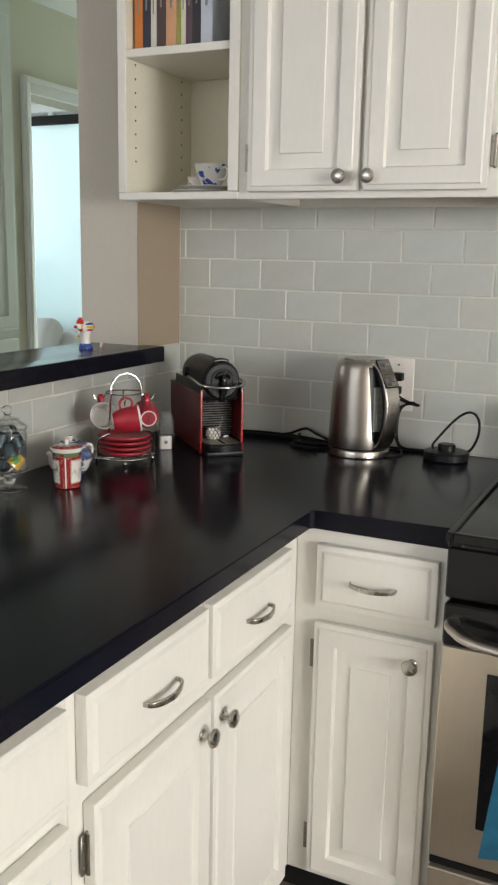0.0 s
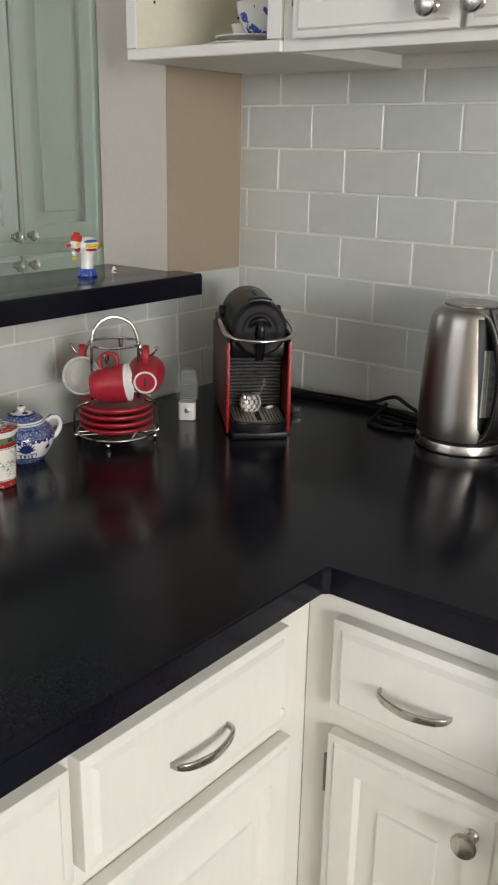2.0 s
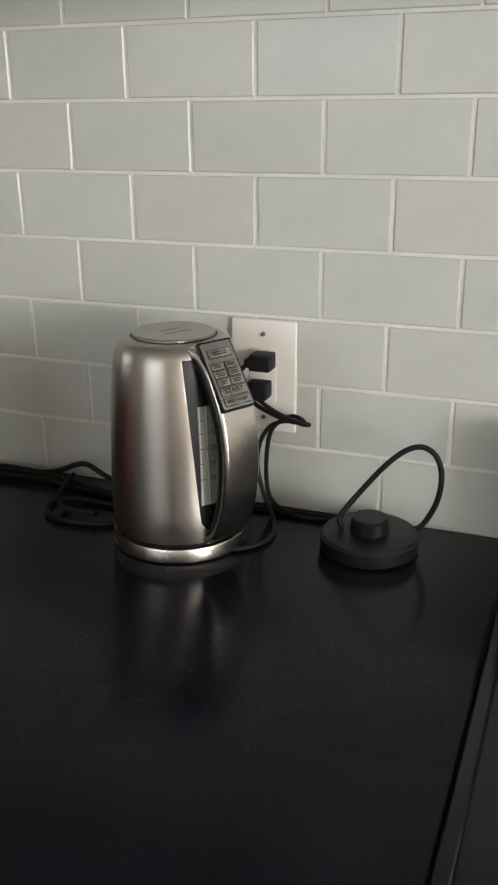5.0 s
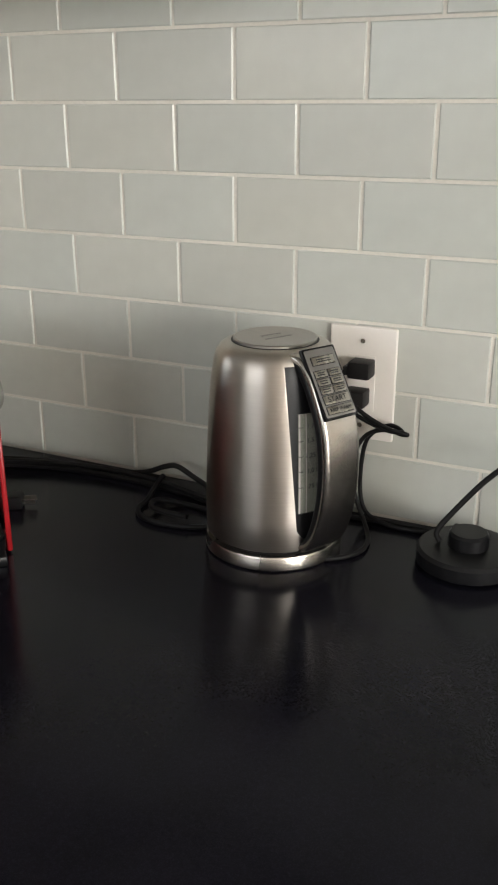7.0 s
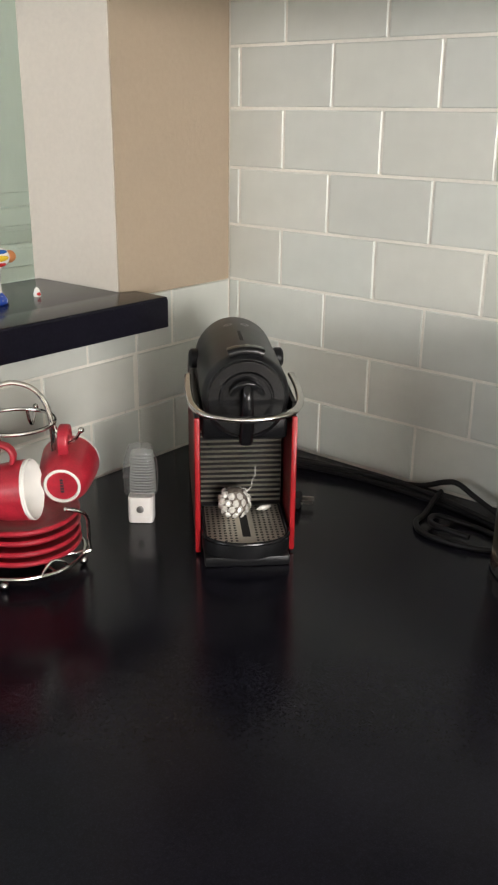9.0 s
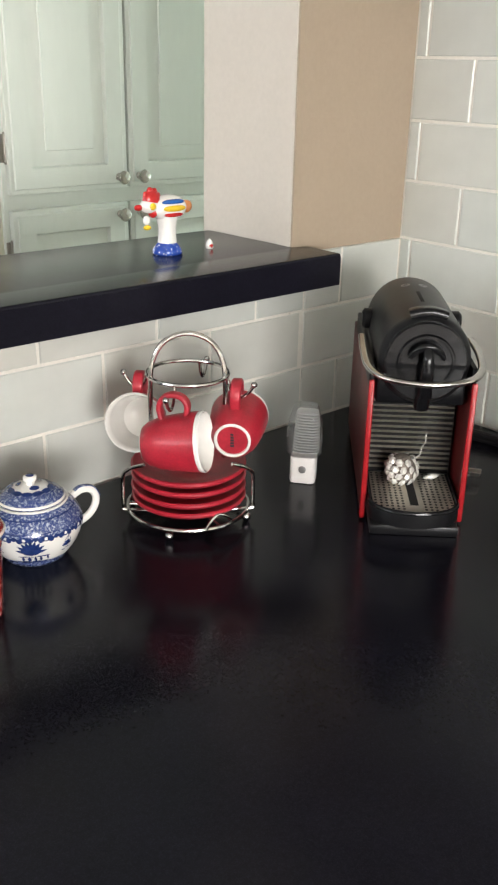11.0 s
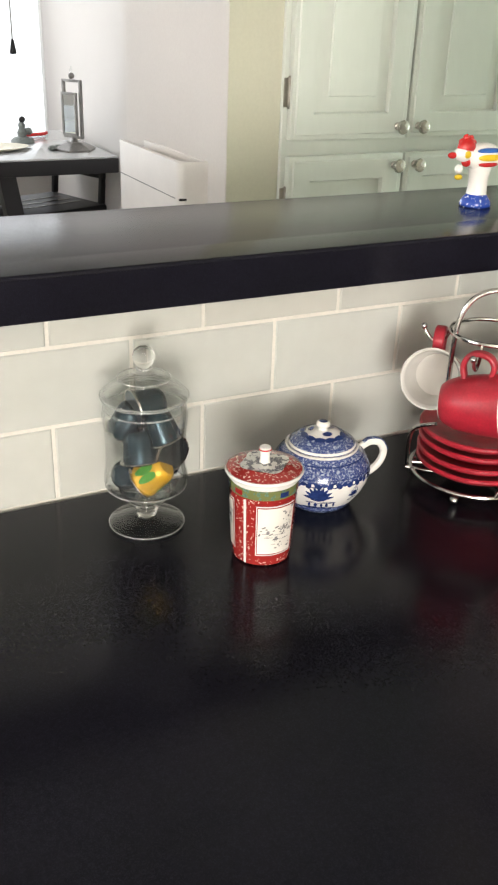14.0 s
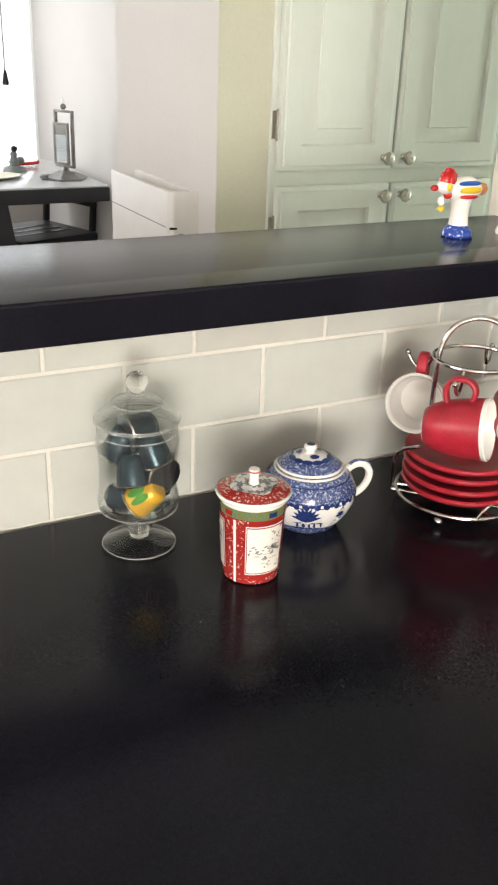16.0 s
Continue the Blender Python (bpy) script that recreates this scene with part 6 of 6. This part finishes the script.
def statuette():
    bm = lathe([(0, 0), (0.085, 0), (0.09, 0.006), (0.07, 0.030), (0.045, 0.038), (0, 0.040)], 9)
    lathe([(0.030, 0.038), (0.036, 0.07), (0.022, 0.10), (0.028, 0.125), (0.012, 0.145)], 12, bm)
    ball((0.008, 0, 0.160), 0.024, bm, (1, 1, 0.95), 12, 8, 1)
    ball((0.02, 0.05, 0.075), 0.030, bm, (1, 1.1, 0.9), 12, 8)
    tagged(link_mesh("statuette", bm, [STONE, BLACK], None, "", 40, pose(-3.66, -0.047, 0.760, 0, 0, 40) @ Matrix.Scale(0.64, 4)), "grey-green stone statuette on the dining table", "statuette")


statuette()


def on_table():
    base = thing("plate", pose(-3.45, -0.25, 0.760), "cream oval dish on the dining table", "plate")
    part("dish", moved(lathe([(0, 0.001), (0.10, 0.0), (0.15, 0.012), (0.155, 0.016), (0.12, 0.010), (0, 0.006)], 36), Matrix.Diagonal((0.8, 1.15, 1, 1))), CREAM_IN, base)
    tagged(link_mesh("red_pen", sweep([Vector((0, -0.07, 0.008)), Vector((0, 0.06, 0.008)), Vector((0.0, 0.075, 0.012))], 0.008), RED_PAINT, None, "", 50, pose(-3.86, 0.06, 0.760, 0, 0, 20)), "red plastic pen on the dining table", "pen")
    for k, (x, y) in enumerate(((-3.36, 0.012), (-3.38, 0.045))):
        tagged(link_mesh("pebble", ball((0, 0, 0.012), 0.017, squash=(1, 1.2, 0.7), u=12, v=8), STONE, None, "", 60, pose(x, y, 0.760)), "small dark pebble on the dining table", "pebble", "pebbles on the table")


on_table()


def heater():
    """A slim white unit along the pantry's side wall, open at the top."""
    base = thing("panel_heater", pose(-1.182, -0.2055, 0), "slim white floor-standing heater with an open top", "heater")
    L, D, H = 0.403, 0.075, 1.039
    outline = [(0, 0), (0, -D + 0.018)] + [(-0.018 + 0.018 * math.cos(radians(a)), -D + 0.018 + 0.018 * math.sin(radians(a))) for a in range(-15, -91, -15)] + [(-L, -D), (-L, -D + 0.010), (-0.020, -D + 0.010), (-0.010, -D + 0.022), (-0.010, 0)]
    part("shell", prism(outline, 0.03, H, 0.0015), WHITE_PL, base, "white rounded sheet shell", 35)
    part("back_plate", box((-L, -0.008, 0.03), (-0.0105, 0.0, H - 0.002), 0.001, 1), WHITE_PL, base)
    # Tan filling paints the brownish shadow inside the open top.
    part("core", box((-L + 0.004, -D + 0.0105, 0.05), (-0.021, -0.0085, H - 0.022)), BEIGE_SHADED, base)
    part("seam", box((-L, -D - 0.0006, H - 0.084), (-0.020, -D - 0.0001, H - 0.0815)), PEWTER, base)
    part("switch", box((-0.0045, -D + 0.002, H - 0.086), (0.0010, -D + 0.020, H - 0.081), 0.0008), BLACK, base)
    part("maker_mark", box((0.0002, -D + 0.024, H - 0.099), (0.0007, -D + 0.036, H - 0.096)), GREY_BTN, base)
    for x in (-L + 0.05, -0.05):
        part("foot", box((x - 0.02, -D + 0.004, 0), (x + 0.02, -0.006, 0.0298), 0.002), DARK, base)


heater()


def blind_cord():
    base = thing("blind_cord", pose(-4.40, 0.112, 0), "thin grey blind cord with a dark tassel at the window", "cord")
    part("cord", sweep([Vector((0, 0, 1.18)), Vector((0, 0, 2.335))], 0.004), PEWTER, base)
    part("tassel", lathe([(0, 1.105), (0.016, 1.106), (0.018, 1.115), (0.008, 1.170), (0.005, 1.1795), (0, 1.1798)], 14), BLACK, base)


blind_cord()


# ---- bedroom seen through the doorway ----
def roller_blind():
    base = thing("roller_blind", pose(-2.4, 2.44, 0), "pale roller blind with a dark cassette at the bedroom window", "blind")
    part("cassette", box((-0.95, -0.025, 2.155), (0.95, 0.025, 2.210), 0.010, 3), BLACK, base, "dark blind cassette")
    part("fabric", box((-0.90, -0.003, 0.72), (0.90, 0.0, 2.1545)), SHADE, base, "pale translucent fabric")
    part("hem_bar", box((-0.90, -0.010, 0.695), (0.90, 0.008, 0.7195), 0.004), WHITE_PL, base)
    for s in (-1, 1):
        part("bracket", box((s * 0.96 - 0.008, -0.03, 2.14), (s * 0.96 + 0.008, 0.055, 2.20), 0.002), WHITE_PL, base)


roller_blind()


def soft_box(w, d, h, seed, puff=0.03):
    """A cushion with uneven swelling."""
    bm = box((-w / 2, -d / 2, 0), (w / 2, d / 2, h), min(h * 0.45, 0.06), 4)
    bmesh.ops.subdivide_edges(bm, edges=bm.edges[:], cuts=1, use_grid_fill=True)
    for v in bm.verts:
        v.co += puff * noise.noise_vector(v.co * 4 + Vector((seed, 0, 0)))
    return bm


def bed():
    base = thing("bed", pose(-1.92, 1.40, 0), "bed with white bedding and a low dark headboard", "bed")
    part("frame", box((-0.46, -0.95, 0.12), (0.66, 0.93, 0.34), 0.01), WOOD_BLACK, base)
    for x in (-0.40, 0.60):
        for y in (-0.88, 0.86):
            part("leg", box((x - 0.03, y - 0.03, 0), (x + 0.03, y + 0.03, 0.1198), 0.003), WOOD_BLACK, base)
    part("mattress", box((-0.45, -0.94, 0.3405), (0.65, 0.92, 0.58), 0.04, 3), BEDDING, base)
    bm = bmesh.new()
    n = 26
    g = [[bm.verts.new((-0.47 + 1.15 * i / n, -0.97 + 1.72 * j / n, 0.0)) for j in range(n + 1)] for i in range(n + 1)]
    for row in g:
        for v in row:
            edge = max(abs(v.co.x - 0.105) - 0.53, -v.co.y - 0.90, 0)
            v.co.z = 0.64 + 0.055 * noise.noise(Vector((v.co.x * 3, v.co.y * 3, 1))) + 0.02 * noise.noise(Vector((v.co.x * 9, v.co.y * 9, 4))) - edge * 2.0
    for i in range(n):
        for j in range(n):
            bm.faces.new((g[i][j], g[i + 1][j], g[i + 1][j + 1], g[i][j + 1]))
    bmesh.ops.solidify(bm, geom=bm.faces[:], thickness=0.02)
    part("duvet", bm, BEDDING, base, "rumpled white duvet", 60)
    part("headboard", box((-0.46, 0.935, 0.10), (0.66, 0.965, 0.80), 0.012, 3), WOOD_BLACK, base, "low dark headboard")


bed()
for k, (x, y, z, rx) in enumerate(((-2.08, 2.02, 0.72, 62), (-1.55, 2.05, 0.70, 60), (-2.13, 1.84, 0.80, 50))):
    tagged(link_mesh("pillow", soft_box(0.54, 0.40, 0.15, k), BEDDING, None, "", 60, pose(x, y, z, rx, 0, 4 * k - 5)), "plump white cotton pillow propped up on the bed", "pillow", "pillows on the bed")


def dresser():
    base = thing("dresser", pose(-3.06, 1.985, 0), "tall dark wooden dresser beside the bed", "dresser")
    w, d, h = 0.60, 0.42, 1.35
    part("body", box((0, 0.016, 0.06), (w, d, h - 0.02), 0.003), WOOD_BLACK, base)
    part("top", box((-0.01, 0, h - 0.0198), (w + 0.01, d, h), 0.003), WOOD_BLACK, base)
    part("plinth", box((0.01, 0.03, 0), (w - 0.01, d - 0.01, 0.0598)), WOOD_BLACK, base)
    for i in range(5):
        f = part("drawer_front", box((0.008, -0.004, 0.08 + 0.235 * i), (w - 0.008, 0.0155, 0.30 + 0.235 * i), 0.003), WOOD_BLACK, base)
        part("knob", moved(knob_bm(), pose(w / 2, -0.004, 0.19 + 0.235 * i)), NICKEL, f)


dresser()


# ---- tiles of the backsplash, each a piece of its own ----
TILES = {}


def tile_mesh(w, h):
    """A tile in the xz plane, face at y = 0, with eased edges."""
    key = (round(w, 4), round(h, 4))
    if key not in TILES:
        bm = bmesh.new()
        e = 0.0013
        a = [bm.verts.new(v) for v in ((0, 0.006, 0), (w, 0.006, 0), (w, 0.006, h), (0, 0.006, h))]
        b = [bm.verts.new(v) for v in ((0, e, 0), (w, e, 0), (w, e, h), (0, e, h))]
        c = [bm.verts.new(v) for v in ((e, 0, e), (w - e, 0, e), (w - e, 0, h - e), (e, 0, h - e))]
        for p, q in ((a, b), (b, c)):
            for i in range(4):
                bm.faces.new((p[i], p[(i + 1) % 4], q[(i + 1) % 4], q[i]))
        bm.faces.new(c)
        me = bpy.data.meshes.new("tile")
        bmesh.ops.recalc_face_normals(bm, faces=bm.faces)
        bm.to_mesh(me)
        bm.free()
        me.materials.append(TILE)
        TILES[key] = me
    return TILES[key]


def lay_tiles(parent, m, length, z0, z1, first):
    """Courses of tiles in running bond; first(row) is the place of a joint in that course."""
    row, z = 0, z0
    while z < z1 - 0.01:
        top = min(z + ROW - GAP, z1)
        edges = [0.0]
        x = first(row) % COL
        while x < length:
            edges.append(x)
            x += COL
        edges.append(length + GAP)
        for a, b in zip(edges, edges[1:]):
            w = b - a - GAP
            if w > 0.006:
                ob = new("tile", tile_mesh(w, top - z))
                ob.parent = parent
                ob.matrix_basis = m @ pose(a + random.uniform(-0.0002, 0.0002), random.uniform(-0.0003, 0.0003), z, random.uniform(-0.12, 0.12), 0, random.uniform(-0.08, 0.08))
        z += ROW
        row += 1


# back wall: joints in alternate courses; z0 is the worktop
lay_tiles(wall_back, Matrix(), 1.90, TOP + 0.001, 1.5235, lambda r: 0.0204 if r % 2 == 0 else 0.0984)
# half wall: the course runs along y, seen from +x
left = pose(0.0, -3.05, 0, 0, 0, 90)
lay_tiles(half_wall, left, 3.05 - 0.192, TOP + 0.001, 1.1165, lambda r: (3.05 - 0.430 if r % 2 == 0 else 3.05 - 0.505))
lay_tiles(wall_stub, pose(0.0, -0.189, 0, 0, 0, 90), 0.187, TOP + 0.001, 1.149, lambda r: (0.189 - 0.119 if r % 2 == 0 else 0.189 - 0.0385))
